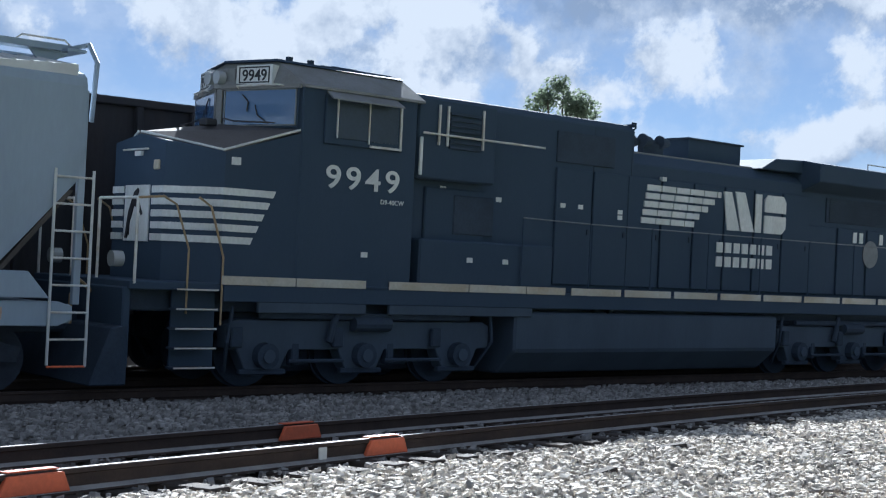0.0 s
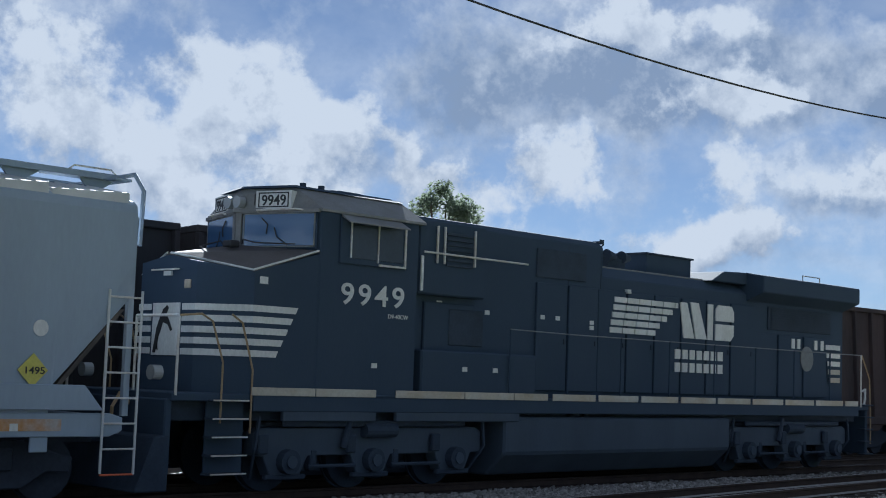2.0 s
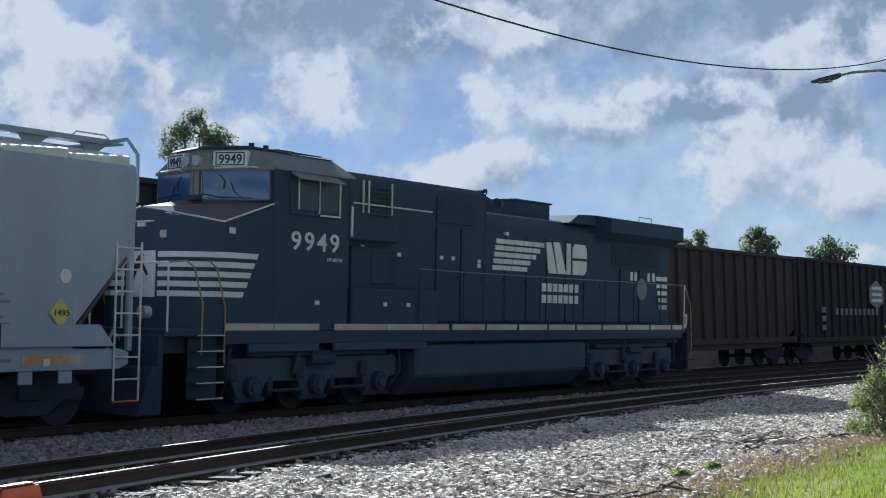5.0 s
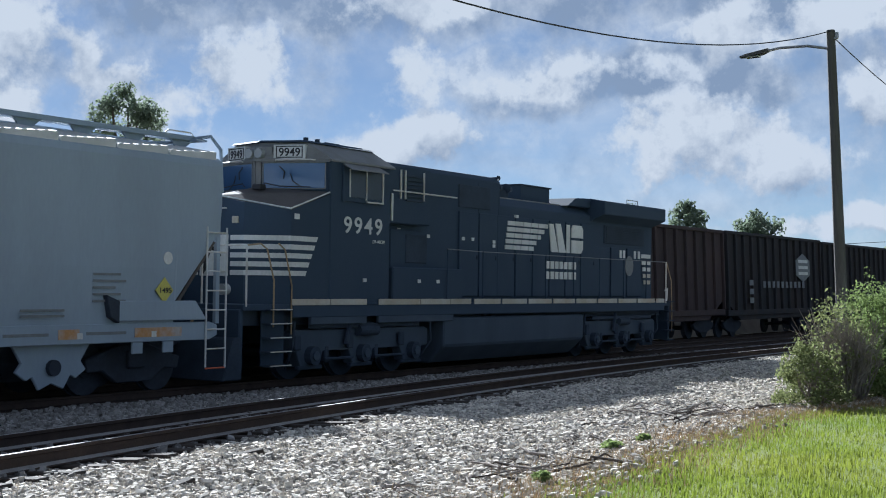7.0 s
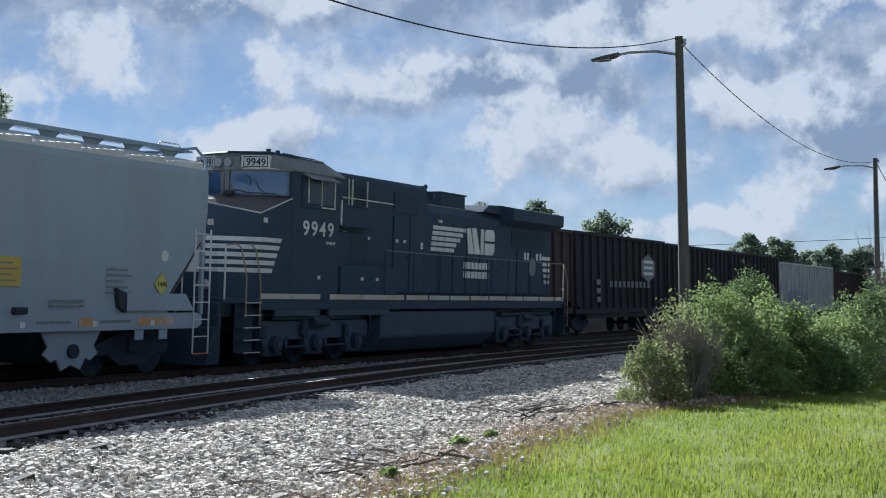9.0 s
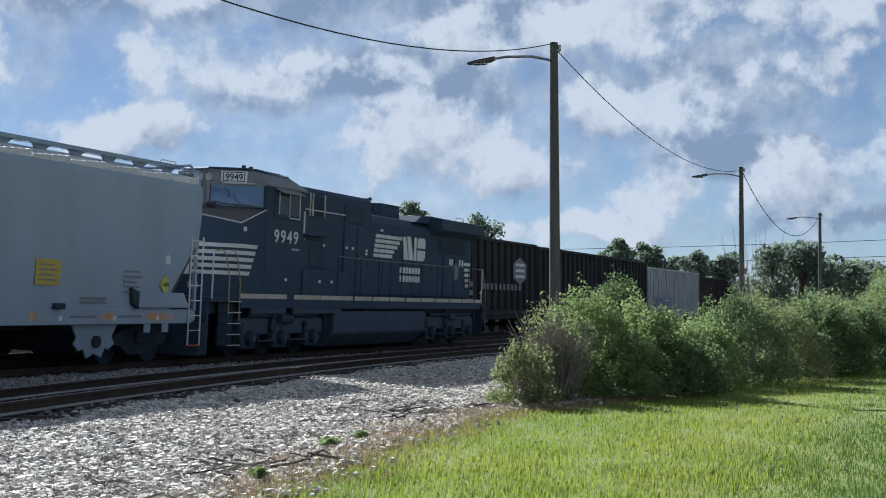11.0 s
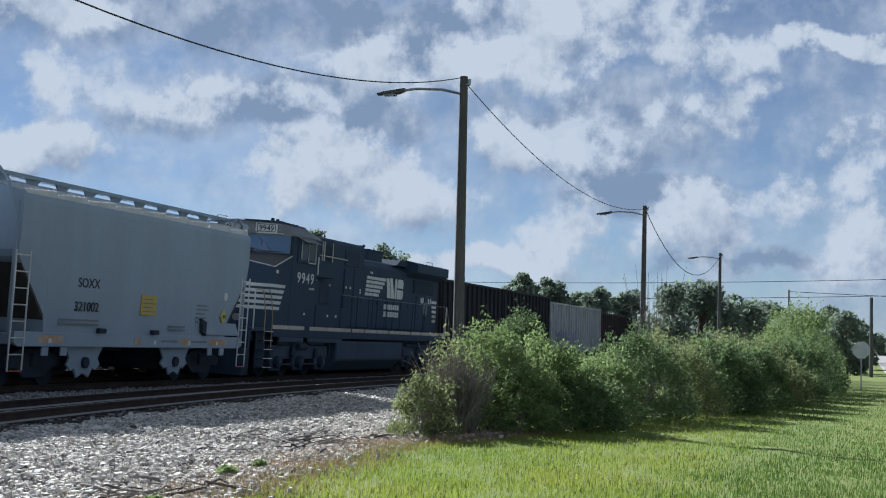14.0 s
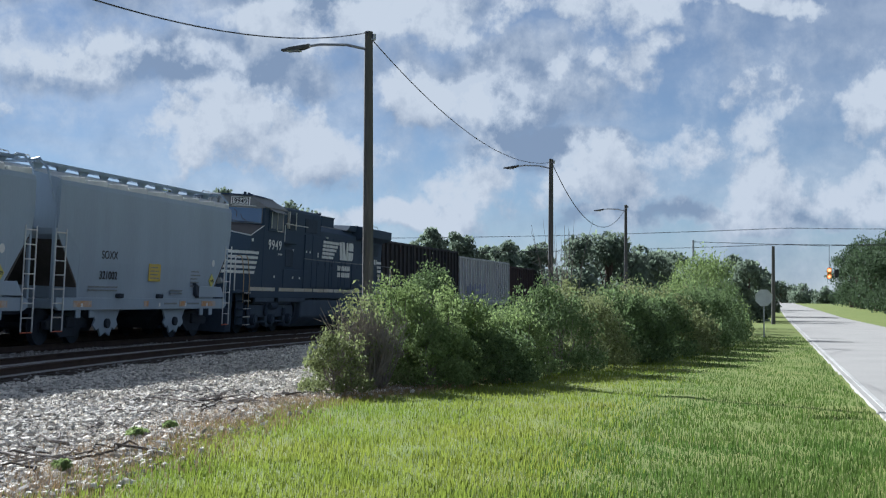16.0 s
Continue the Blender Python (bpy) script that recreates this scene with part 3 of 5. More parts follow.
def build_loco():
    loco = thing("diesel_locomotive", "black diesel freight locomotive with white nose stripes and dusty underside", "locomotive")
    TRAIN.append((loco, 8.4))
    P = lambda n, bm, m, lab="", par=None, smooth=False: part(n, bm, m, par or loco, lab, smooth)
    # frame and walkway
    P("underframe", box(0.6, 21.2, -1.2, 1.2, 1.12, 1.52, 0.02), GRIME)
    for y0, y1 in ((-1.55, -1.12), (1.12, 1.55)):
        P("walkway", box(2.15, 20.7, y0, y1, 1.5, 1.56, 0.01), BLACK)
        P("side_sill", box(2.0, 20.75, y0 if y0 < 0 else y1 - 0.05, y0 + 0.05 if y0 < 0 else y1, 1.28, 1.54, 0.01), BLACK)
    P("front_platform", box(0.55, 2.2, -1.5, 1.5, 1.42, 1.54, 0.015), BLACK)
    P("rear_platform", box(20.6, 21.35, -1.5, 1.5, 1.42, 1.54, 0.015), BLACK)
    # deep skirts under the cab
    for x0, x1 in ((2.6, 4.55), (5.0, 8.1)):
        P("skirt_panel", box(x0, x1, -1.54, -1.46, 1.13, 1.53, 0.012), TANK, "dusty dark sill panel")
    # reflective stripe in pieces
    gaps = [(1.95, 3.2), (3.22, 4.5), (4.95, 6.6), (6.62, 7.9), (7.92, 8.85)] + [(9.0 + 1.38 * k, 10.28 + 1.38 * k) for k in range(8)] + [(20.05, 20.7)]
    for a, b in gaps:
        P("reflective_stripe", box(a, b, -1.567, -1.551, 1.52, 1.645, 0.003), SILL, "worn pale stripe along the sill")
    # couplers, pilots, plow
    for x, s in ((0.55, -1), (21.35, 1)):
        P("coupler", box(min(x, x + s * 0.75), max(x, x + s * 0.75), -0.14, 0.14, 0.75, 1.05, 0.04), GRIME, "cast steel coupler")
        P("pilot", box(x - 0.06, x + 0.06, -1.45, 1.45, 0.35, 1.45, 0.02), BLACK)
    P("snow_plow", prism([(0.05, 0.12), (0.6, 0.12), (0.6, 0.95), (0.35, 0.9)], "y", -1.45, 1.45, 0.02), GRIME, "grimy black plow blade")
    # nose: a centre panel, two raked facets and flanks flush with the cab; its top falls from the ridge to both front corners
    def plan(z0, z1, z2, z3):
        return [(3.3, -1.5, z3), (1.95, -1.5, z2), (1.42, -0.75, z1), (1.42, 0, z0), (1.42, 0.75, z1), (1.95, 1.5, z2), (3.3, 1.5, z3), (3.3, 0, z3)]
    nose = P("nose", loft([plan(1.54, 1.54, 1.54, 1.54), plan(3.66, 3.54, 3.4, 3.8)]), BLACK, "black short nose")
    bm = bmesh.new()
    for s in (-1, 1):
        top = [(1.4, 0, 3.69), (1.94, 1.5 * s, 3.42), (3.22, 1.5 * s, 3.83), (2.68, 0, 3.93)]
        a = [bm.verts.new(p) for p in top]
        c = [bm.verts.new((x, y, z - 0.03)) for x, y, z in top]
        bm.faces.new(a)
        bm.faces.new(c[::-1])
        for k in range(4):
            bm.faces.new((a[k], c[k], c[(k + 1) % 4], a[(k + 1) % 4]))
    bmesh.ops.recalc_face_normals(bm, faces=bm.faces[:])
    P("nose_top", bm, ANTIGLARE, "faded brown-grey anti-glare nose top")
    for s in (-1, 1):
        P("nose_lip", tube([(1.4, 0.05 * s, 3.69), (1.92, 1.5 * s, 3.42), (3.18, 1.52 * s, 3.82)], 0.018, 6), WHITE, "bright edge strip")
    for k in range(5):
        z0 = 2.1 + k * 0.172
        z1 = z0 + 0.1
        e = 2.46 + 0.09 * k
        for s in (-1, 1):
            def at(x, y, z):
                return (x, y * s, z)
            P("nose_stripe", loft([[at(1.405, 0.42, z0), at(1.405, 0.42, z1), at(1.43, 0.42, z1), at(1.43, 0.42, z0)],
                                   [at(1.4, 0.76, z0), at(1.4, 0.76, z1), at(1.43, 0.74, z1), at(1.43, 0.74, z0)],
                                   [at(1.94, 1.512, z0), at(1.94, 1.512, z1), at(1.96, 1.48, z1), at(1.96, 1.48, z0)],
                                   [at(e - 0.045, 1.512, z0), at(e + 0.0, 1.512, z1), at(e, 1.48, z1), at(e - 0.045, 1.48, z0)]]), WHITE, "white stripe across the nose")
    P("emblem_panel", box(1.398, 1.43, -0.36, 0.36, 2.08, 2.9, 0.004), WHITE, "white nose emblem panel")
    P("emblem", prism([(0.16, 2.16), (0.2, 2.18), (0.17, 2.36), (0.1, 2.5), (0.06, 2.6), (-0.08, 2.56), (-0.16, 2.46), (-0.2, 2.48), (-0.1, 2.64), (-0.02, 2.72), (-0.08, 2.82), (-0.04, 2.86), (0.06, 2.8), (0.14, 2.66), (0.22, 2.5), (0.26, 2.3), (0.3, 2.12), (0.24, 2.12), (0.21, 2.2)], "x", 1.385, 1.398), INK, "dark leaping emblem shape")
    for y in (-0.95, 0.95):
        P("ditch_light", disc((0.62, y, 1.82), "x", 0.11, 0.16, 18), LENS, "round ditch light")
    P("marker_light", box(1.39, 1.42, -0.62, -0.46, 3.12, 3.26, 0.01), SILL, "amber square marker")
    P("nose_grab", tube([(1.36, 0.4, 3.42), (1.36, -0.35, 3.42)], 0.016, 5), RAILGREY)
    P("notice", box(1.385, 1.42, -0.1, 0.1, 3.33, 3.4), WHITE)
    P("notice", box(2.05, 2.2, -1.515, -1.49, 3.22, 3.33), WHITE)
    # cab with a front raked in plan to a centre post
    pts = [(2.72, 0.0), (3.22, -1.52), (5.4, -1.52), (5.4, 1.52), (3.22, 1.52)]
    cab = P("cab", prism(pts, "z", 1.54, 4.5, 0.02), BLACK, "black crew cab")

    def ring(pp, z):
        return [(x, y, z) for x, y in pp]
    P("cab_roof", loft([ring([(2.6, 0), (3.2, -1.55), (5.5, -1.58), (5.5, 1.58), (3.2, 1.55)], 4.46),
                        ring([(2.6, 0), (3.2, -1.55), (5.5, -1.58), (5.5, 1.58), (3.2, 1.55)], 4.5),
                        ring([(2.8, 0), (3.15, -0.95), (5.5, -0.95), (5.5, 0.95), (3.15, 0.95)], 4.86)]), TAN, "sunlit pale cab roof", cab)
    P("roof_hatch", loft([ring([(2.72, 0), (3.05, -1.0), (5.5, -1.0), (5.5, 1.0), (3.05, 1.0)], 4.862), ring([(2.78, 0), (3.1, -0.95), (5.5, -0.9), (5.5, 0.9), (3.1, 0.95)], 4.905)]), BLACK, "dark roof deck", cab)

    def slab(s, u0, u1, z0, z1, d0, d1):
        def q(u, d, z):
            return (2.70 + 0.3125 * u - 0.95 * d, s * (0.95 * u + 0.3125 * d), z)
        return loft([[q(u0, d0, z0), q(u1, d0, z0), q(u1, d0, z1), q(u0, d0, z1)], [q(u0, d1, z0), q(u1, d1, z0), q(u1, d1, z1), q(u0, d1, z1)]])
    for s in (-1, 1):
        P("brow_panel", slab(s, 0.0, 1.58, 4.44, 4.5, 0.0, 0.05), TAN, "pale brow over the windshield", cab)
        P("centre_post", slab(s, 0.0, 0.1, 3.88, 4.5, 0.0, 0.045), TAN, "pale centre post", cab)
        wf = P("window_frame", slab(s, 0.11, 1.54, 3.86, 4.45, 0.0, 0.02), BLACK, "", cab)
        part("pane", slab(s, 0.16, 1.48, 3.91, 4.42, 0.01, 0.028), PANE, wf, "windshield pane coloured with sky reflection")
        for u0, u1, z0, z1 in ((0.13, 1.51, 3.885, 3.905), (0.13, 1.51, 4.42, 4.438), (0.13, 0.155, 3.885, 4.438), (1.485, 1.51, 3.885, 4.438)):
            part("gasket", slab(s, u0, u1, z0, z1, 0.018, 0.034), DIMRAIL, wf)
        nb = P("number_board", slab(s, 0.38, 1.06, 4.5, 4.8, -0.1, 0.06), WHITE, "pale number board", cab)
        for u0, u1, z0, z1 in ((0.43, 1.01, 4.755, 4.775), (0.43, 1.01, 4.53, 4.55), (0.43, 0.45, 4.53, 4.775), (0.99, 1.01, 4.53, 4.775)):
            part("outline", slab(s, u0, u1, z0, z1, 0.055, 0.066), INK, nb)
        n = Vector((-0.95, 0.3125 * s, 0))
        ax = Vector((0.3125, 0.95 * s, 0)) * (1 if s < 0 else -1)
        o = Vector((2.70, 0, 4.565)) + Vector((0.3125, 0.95 * s, 0)) * (0.49 if s < 0 else 0.95) + n * 0.064
        lettering("9949", 0.24, Matrix(((ax.x, 0, n.x, o.x), (ax.y, 0, n.y, o.y), (0, 1, 0, o.z), (0, 0, 0, 1))), INK, nb, "number", 0.46)
        P("headlight_case", slab(s, 0.0, 0.34, 4.5, 4.76, -0.1, 0.05), TAN, "", cab)
        P("headlight", disc((2.62, 0.13 * s, 4.62), "x", 0.1, 0.12, 18), LENS, "clear round headlight", cab)
        def q(u, d, z):
            return (2.70 + 0.3125 * u - 0.95 * d, s * (0.95 * u + 0.3125 * d), z)
        P("wiper", tube([q(0.5, 0.04, 4.36), q(0.62, 0.05, 4.25), q(0.6, 0.05, 4.1)], 0.012, 5), INK, "", cab)
        P("wiper", tube([q(1.0, 0.04, 3.92), q(0.8, 0.05, 4.05), q(0.75, 0.05, 4.2)], 0.010, 5), INK, "", cab)
        P("grab_rail", tube([q(0.42, 0.02, 4.46), q(0.44, 0.12, 4.48), q(1.2, 0.12, 4.49), q(1.3, 0.02, 4.48)], 0.016, 5), RAILGREY, "pale bar over the windshield", cab)
        P("nose_bar", tube([(2.62, 0.25 * s, 3.93), (2.6, 0.3 * s, 4.0), (2.5, 0.75 * s, 3.92), (2.95, 1.2 * s, 3.92)], 0.012, 5), INK, "", cab)
    P("wiper_motor", box(2.2, 2.4, -0.5, -0.28, 3.84, 3.95, 0.02), INK, "", cab)
    # side window with awning
    P("window_frame", box(3.6, 5.1, -1.56, -1.5, 3.66, 4.4, 0.015), BLACK, "", cab)
    for a, b in ((3.84, 4.4), (4.44, 4.98)):
        P("pane", box(a, b, -1.572, -1.55, 3.76, 4.32, 0.004), SCREEN, "dim sliding side window pane", cab)
    for x0, x1, z0, z1 in ((5.01, 5.05, 3.7, 4.36), (3.8, 3.825, 3.76, 4.34), (4.44, 5.05, 3.67, 3.705), (4.4, 4.425, 3.72, 4.34)):
        P("window_trim", box(x0, x1, -1.59, -1.56, z0, z1, 0.004), RAILGREY, "", cab)
    P("awning", loft([[(3.62, -1.53, 4.46), (3.55, -1.82, 4.32), (3.55, -1.82, 4.3), (3.62, -1.53, 4.42)], [(4.95, -1.53, 4.46), (4.9, -1.82, 4.32), (4.9, -1.82, 4.3), (4.95, -1.53, 4.42)]]), TAN, "pale window awning", cab)
    for x in (3.55, 3.95):
        P("antenna", disc((x, -0.6, 4.95), "z", 0.055, 0.13, 12), GRIME, "", cab)
    P("horn", tube([(4.5, -0.4, 4.9), (4.5, -0.4, 5.0), (5.0, -0.4, 5.0), (5.0, -0.4, 4.9)], 0.02, 6), GRIME, "", cab)
    P("roof_box", box(4.1, 5.5, -0.7, 0.3, 4.9, 4.96, 0.015), BLACK, "", cab)
    # road number on the cab side
    lettering("9949", 0.48, pose(3.66, -1.535, 3.02, 90, 0, 0), WHITE, cab, "road_number", 1.4, 0.006)
    lettering("D9-40CW", 0.1, pose(4.72, -1.535, 2.83, 90, 0, 0), WHITE, cab, "model_stencil", 0.46, 0.003)
    # equipment hood behind the cab
    hood = P("equipment_hood", prism([(-1.14, 1.55), (1.14, 1.55), (1.14, 4.58), (1.0, 4.7), (-1.0, 4.7), (-1.14, 4.58)], "x", 5.42, 10.95, 0.02), BLACK, "tall black equipment hood")
    P("blower_box", box(5.5, 7.2, -1.42, -1.1, 3.3, 4.6, 0.03), BLACK, "", hood)
    for x in (5.9, 6.08, 6.85):
        P("grab_bar", box(x, x + 0.035, -1.47, -1.43, 3.85, 4.5, 0.005), RAILGREY, "pale vertical bar", hood)
    for k in range(7):
        P("slat", box(6.15, 6.82, -1.46, -1.42, 3.82 + k * 0.09, 3.87 + k * 0.09, 0.005), GRIME, "", hood)
    P("grab_bar", box(5.5, 5.56, -1.5, -1.46, 3.35, 3.95, 0.008), WHITE, "", hood)
    P("grab_bar", tube([(5.55, -1.5, 4.02), (8.3, -1.46, 4.02)], 0.018, 6), RAILGREY, "thin pale hand rail", hood)
    P("access_door", box(5.9, 7.2, -1.2, -1.12, 1.9, 3.2, 0.02), BLACK, "", hood)
    P("recess_panel", box(6.5, 7.4, -1.22, -1.16, 2.45, 3.1, 0.02), GRIME, "", hood)
    P("brake_locker", box(5.6, 8.6, -1.48, -1.12, 1.56, 2.35, 0.03), BLACK, "", hood)
    P("grille", box(8.9, 10.4, -1.17, -1.13, 3.85, 4.4, 0.01), GRIME, "dark air intake grille", hood)
    # engine hood with doors
    eng = P("engine_hood", prism([(-1.1, 1.55), (1.1, 1.55), (1.1, 4.0), (0.85, 4.22), (-0.85, 4.22), (-1.1, 4.0)], "x", 10.9, 16.4, 0.02), BLACK, "long black engine hood")
    for k in range(8):
        d = P("hood_door", box(8.9 + k * 0.96, 9.8 + k * 0.96, -1.155 if k > 1 else -1.19, -1.1, 1.7, 3.75, 0.012), BLACK, "", eng)
        part("latch", box(9.7 + k * 0.96, 9.75 + k * 0.96, -1.21 if k < 2 else -1.175, -1.15, 2.6, 2.7, 0.004), GRIME, d)
    # the hood's sunlit edge, laid on as a pale strip
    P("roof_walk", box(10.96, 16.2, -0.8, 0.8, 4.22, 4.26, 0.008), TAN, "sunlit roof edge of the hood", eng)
    P("exhaust_box", prism([(13.4, 4.24), (15.1, 4.24), (15.1, 4.72), (13.4, 4.72)], "y", -0.4, 0.4, 0.02), BLACK, "black exhaust stack box", eng)
    P("stack_lip", box(13.35, 15.15, -0.44, 0.44, 4.7, 4.74, 0.008), GRIME, "", eng)
    for k in range(5):
        P("horn_bell", disc((11.5 + 0.25 * k, -0.5 + 0.12 * (k % 2), 4.53 - 0.03 * (k % 2)), "x", 0.14, 0.26, 12, None, 0.07), GRIME, "dark multi-bell roof horn", eng)
    P("horn_mount", box(11.9, 12.5, -0.52, -0.36, 4.2, 4.5, 0.01), GRIME, "", eng)
    P("roof_lip", box(10.9, 11.0, -1.12, 1.12, 4.66, 4.72, 0.01), GRIME, "", hood)
    P("lift_eye", tube([(10.95, -1.05, 4.6), (11.05, -1.05, 4.66), (11.05, -1.05, 4.74), (10.95, -1.05, 4.74)], 0.02, 6), GRIME, "", hood)
    for x in (9.86, 10.88):
        P("door_seam", box(x, x + 0.02, -1.146, -1.138, 1.7, 4.5), GRIME, "", hood)
    # radiators
    rad = P("radiator_cab", prism([(-1.1, 1.55), (1.1, 1.55), (1.1, 3.85), (1.56, 4.05), (1.56, 4.42), (1.1, 4.5), (-1.1, 4.5), (-1.56, 4.42), (-1.56, 4.05), (-1.1, 3.85)], "x", 16.3, 20.75, 0.02), BLACK, "black flared radiator housing")
    P("radiator_slope", prism([(14.9, 4.22), (16.35, 4.22), (16.35, 4.5), (15.4, 4.46)], "y", -1.1, 1.1, 0.02), BLACK, "", rad)
    P("radiator_grille", box(17.2, 20.1, -1.13, -1.08, 3.25, 3.78, 0.01), GRIME, "", rad)
    for k in range(9):
        P("slat", box(17.3, 20.0, -1.15, -1.12, 3.29 + 0.052 * k, 3.315 + 0.052 * k), GRIME, "", rad)
    P("lift_loop", tube([(18.6, -1.2, 4.42), (18.6, -1.2, 4.6), (19.4, -1.2, 4.6), (19.4, -1.2, 4.42)], 0.015, 5), RAILGREY, "", rad)
    for k in range(3):
        P("hood_door", box(16.5 + k * 1.15, 17.55 + k * 1.15, -1.15, -1.1, 1.7, 3.15, 0.012), BLACK, "", rad)
    # rear markings: plain blocks
    for k in range(5):
        P("rear_stripe", box(20.0 - 0.05 * k, 20.5, -1.17, -1.15, 2.08 + 0.2 * k, 2.2 + 0.2 * k), WHITE if k > 1 else SILL, "", rad)
    P("seal", disc((18.9, -1.165, 2.62), "y", 0.3, 0.014, 24), FAINT, "round grey seal", rad)
    for x in (18.2, 18.45, 19.25, 19.55):
        P("mark", box(x, x + 0.14, -1.17, -1.152, 2.85, 3.08), WHITE, "", rad)
    # emblem on the hood: slats with a dark prancing outline, two block shapes and two bars of unreadable words
    for k in range(5):
        z = 2.9 + 0.155 * k
        e = 12.72 + 0.2 * k
        for a in range(7):
            xa = 11.18 + 0.035 * k + a * 0.42
            if xa + 0.1 < e:
                P("emblem_slat", box(xa, min(xa + 0.39, e), -1.18, -1.156, z, z + 0.11), WHITE, "", eng)
    for pts in ([(13.75, 2.9), (14.15, 2.9), (13.85, 3.66), (13.6, 3.66)], [(14.2, 2.9), (14.62, 2.9), (14.28, 3.68), (13.98, 3.68)], [(14.65, 2.9), (14.85, 2.9), (14.85, 3.68), (14.65, 3.68)],
                [(14.95, 2.9), (15.55, 2.9), (15.68, 3.02), (15.68, 3.26), (14.95, 3.26)], [(14.95, 3.33), (15.68, 3.33), (15.68, 3.56), (15.58, 3.68), (15.05, 3.68), (14.95, 3.58)]):
        P("emblem_block", prism(pts, "y", -1.18, -1.156), WHITE, "white block emblem", eng)
    for z in (2.17, 2.45):
        for k in range(7):
            P("word_bar", box(13.45 + 0.27 * k, 13.64 + 0.27 * k, -1.178, -1.156, z, z + 0.2), WHITE, "", eng)
    # small pale notices
    for x, z in ((6.25, 3.15), (5.55, 2.85), (7.5, 3.05), (9.0, 3.05), (9.45, 3.05), (10.5, 3.02), (10.5, 2.92), (11.7, 3.72), (6.6, 2.0), (7.4, 2.0), (4.4, 2.0)):
        face = -1.52 if x < 5.4 else -1.14 if (x < 8.0 and z > 2.4) else -1.48 if x < 8.0 else -1.19
        P("notice", box(x, x + 0.12, face - 0.016, face + 0.06, z, z + 0.08), WHITE, "small pale notice", hood)
    # handrails
    stan = [2.1] + [7.8 + 1.65 * k for k in range(8)] + [20.9]
    P("handrail", tube([(7.8, -1.53, 2.8)] + [(x, -1.53, 2.78) for x in stan[2:]], 0.012, 6), DIMRAIL, "thin pale hand rail")
    P("handrail", tube([(7.8, 1.53, 2.8)] + [(x, 1.53, 2.78) for x in stan[2:]], 0.02, 6), RAILGREY)
    for x in stan[1:]:
        for y in (-1.53, 1.53):
            P("stanchion", tube([(x, y, 1.5), (x, y, 2.79)], 0.018, 6), BLACK if x < 20 else RAILGREY)
    for y in (-1.52, 1.52):
        P("corner_rail", tube([(0.62, y, 2.66), (1.0, y, 2.7), (1.2, y, 2.6), (1.42, y, 2.0), (1.42, y, 1.1)], 0.017, 6), YELLOWRAIL, "faded yellow stair rail")
        P("corner_rail", tube([(1.55, y, 2.72), (1.75, y, 2.6), (1.98, y, 1.9), (1.98, y, 0.95)], 0.017, 6), YELLOWRAIL, "faded yellow stair rail")
        P("corner_rail", tube([(20.6, y, 2.78), (20.95, y, 2.78), (21.35, y, 2.2), (21.42, y, 1.2), (21.42, y, 0.6)], 0.017, 6), YELLOWRAIL, "faded yellow stair rail")
        for k in range(5):
            P("step", box(1.2, 1.85, y - 0.12, y + 0.12, 0.34 + 0.27 * k, 0.37 + 0.27 * k, 0.006), GRIME, "stair tread")
            P("tread_edge", box(1.2, 1.85, y * 1.079 - 0.008, y * 1.079 + 0.008, 0.35 + 0.27 * k, 0.372 + 0.27 * k), RAILGREY, "pale tread edge")
            P("step", box(20.95, 21.4, y - 0.1, y + 0.1, 0.34 + 0.3 * k, 0.37 + 0.3 * k, 0.006), GRIME)
        P("stair_back", box(1.3, 2.0, y * 0.86 - 0.02, y * 0.86 + 0.02, 0.34, 1.5, 0.01), BLACK)
    P("front_rail", tube([(0.62, -1.5, 2.66), (0.62, -0.4, 2.66)], 0.022, 6), RAILGREY)
    P("front_rail", tube([(0.62, 1.5, 2.66), (0.62, 0.4, 2.66)], 0.022, 6), RAILGREY)
    for y in (-1.5, -0.4, 0.4, 1.5):
        P("front_post", tube([(0.62, y, 1.5), (0.62, y, 2.66)], 0.022, 6), RAILGREY)
    P("air_hose", tube([(0.5, -0.5, 1.35), (0.3, -0.55, 1.5), (0.15, -0.6, 1.3), (0.2, -0.5, 0.9)], 0.03, 6), YELLOWRAIL, "orange looped hose")
    P("rear_hose", tube([(21.4, -1.3, 1.9), (21.55, -1.3, 1.95), (21.55, -1.3, 1.7), (21.45, -1.3, 1.45)], 0.03, 6), RAILGREY, "pale looped hose")
    # tank and running gear
    P("fuel_tank", prism([(-1.5, 0.55), (-1.5, 1.21), (1.5, 1.21), (1.5, 0.55), (1.05, 0.14), (-1.05, 0.14)], "x", 7.75, 15.1, 0.04), TANK, "dusty dark fuel tank")
    for x in (9.9, 10.3):
        P("tank_valve", disc((x, -1.3, 1.32), "z", 0.06, 0.2, 10), GRIME)
    loco_truck(loco, 2.2, 7.3, (2.85, 4.65, 6.6))
    loco_truck(loco, 15.35, 20.5, (16.05, 18.0, 19.9))
    return loco


build_loco()


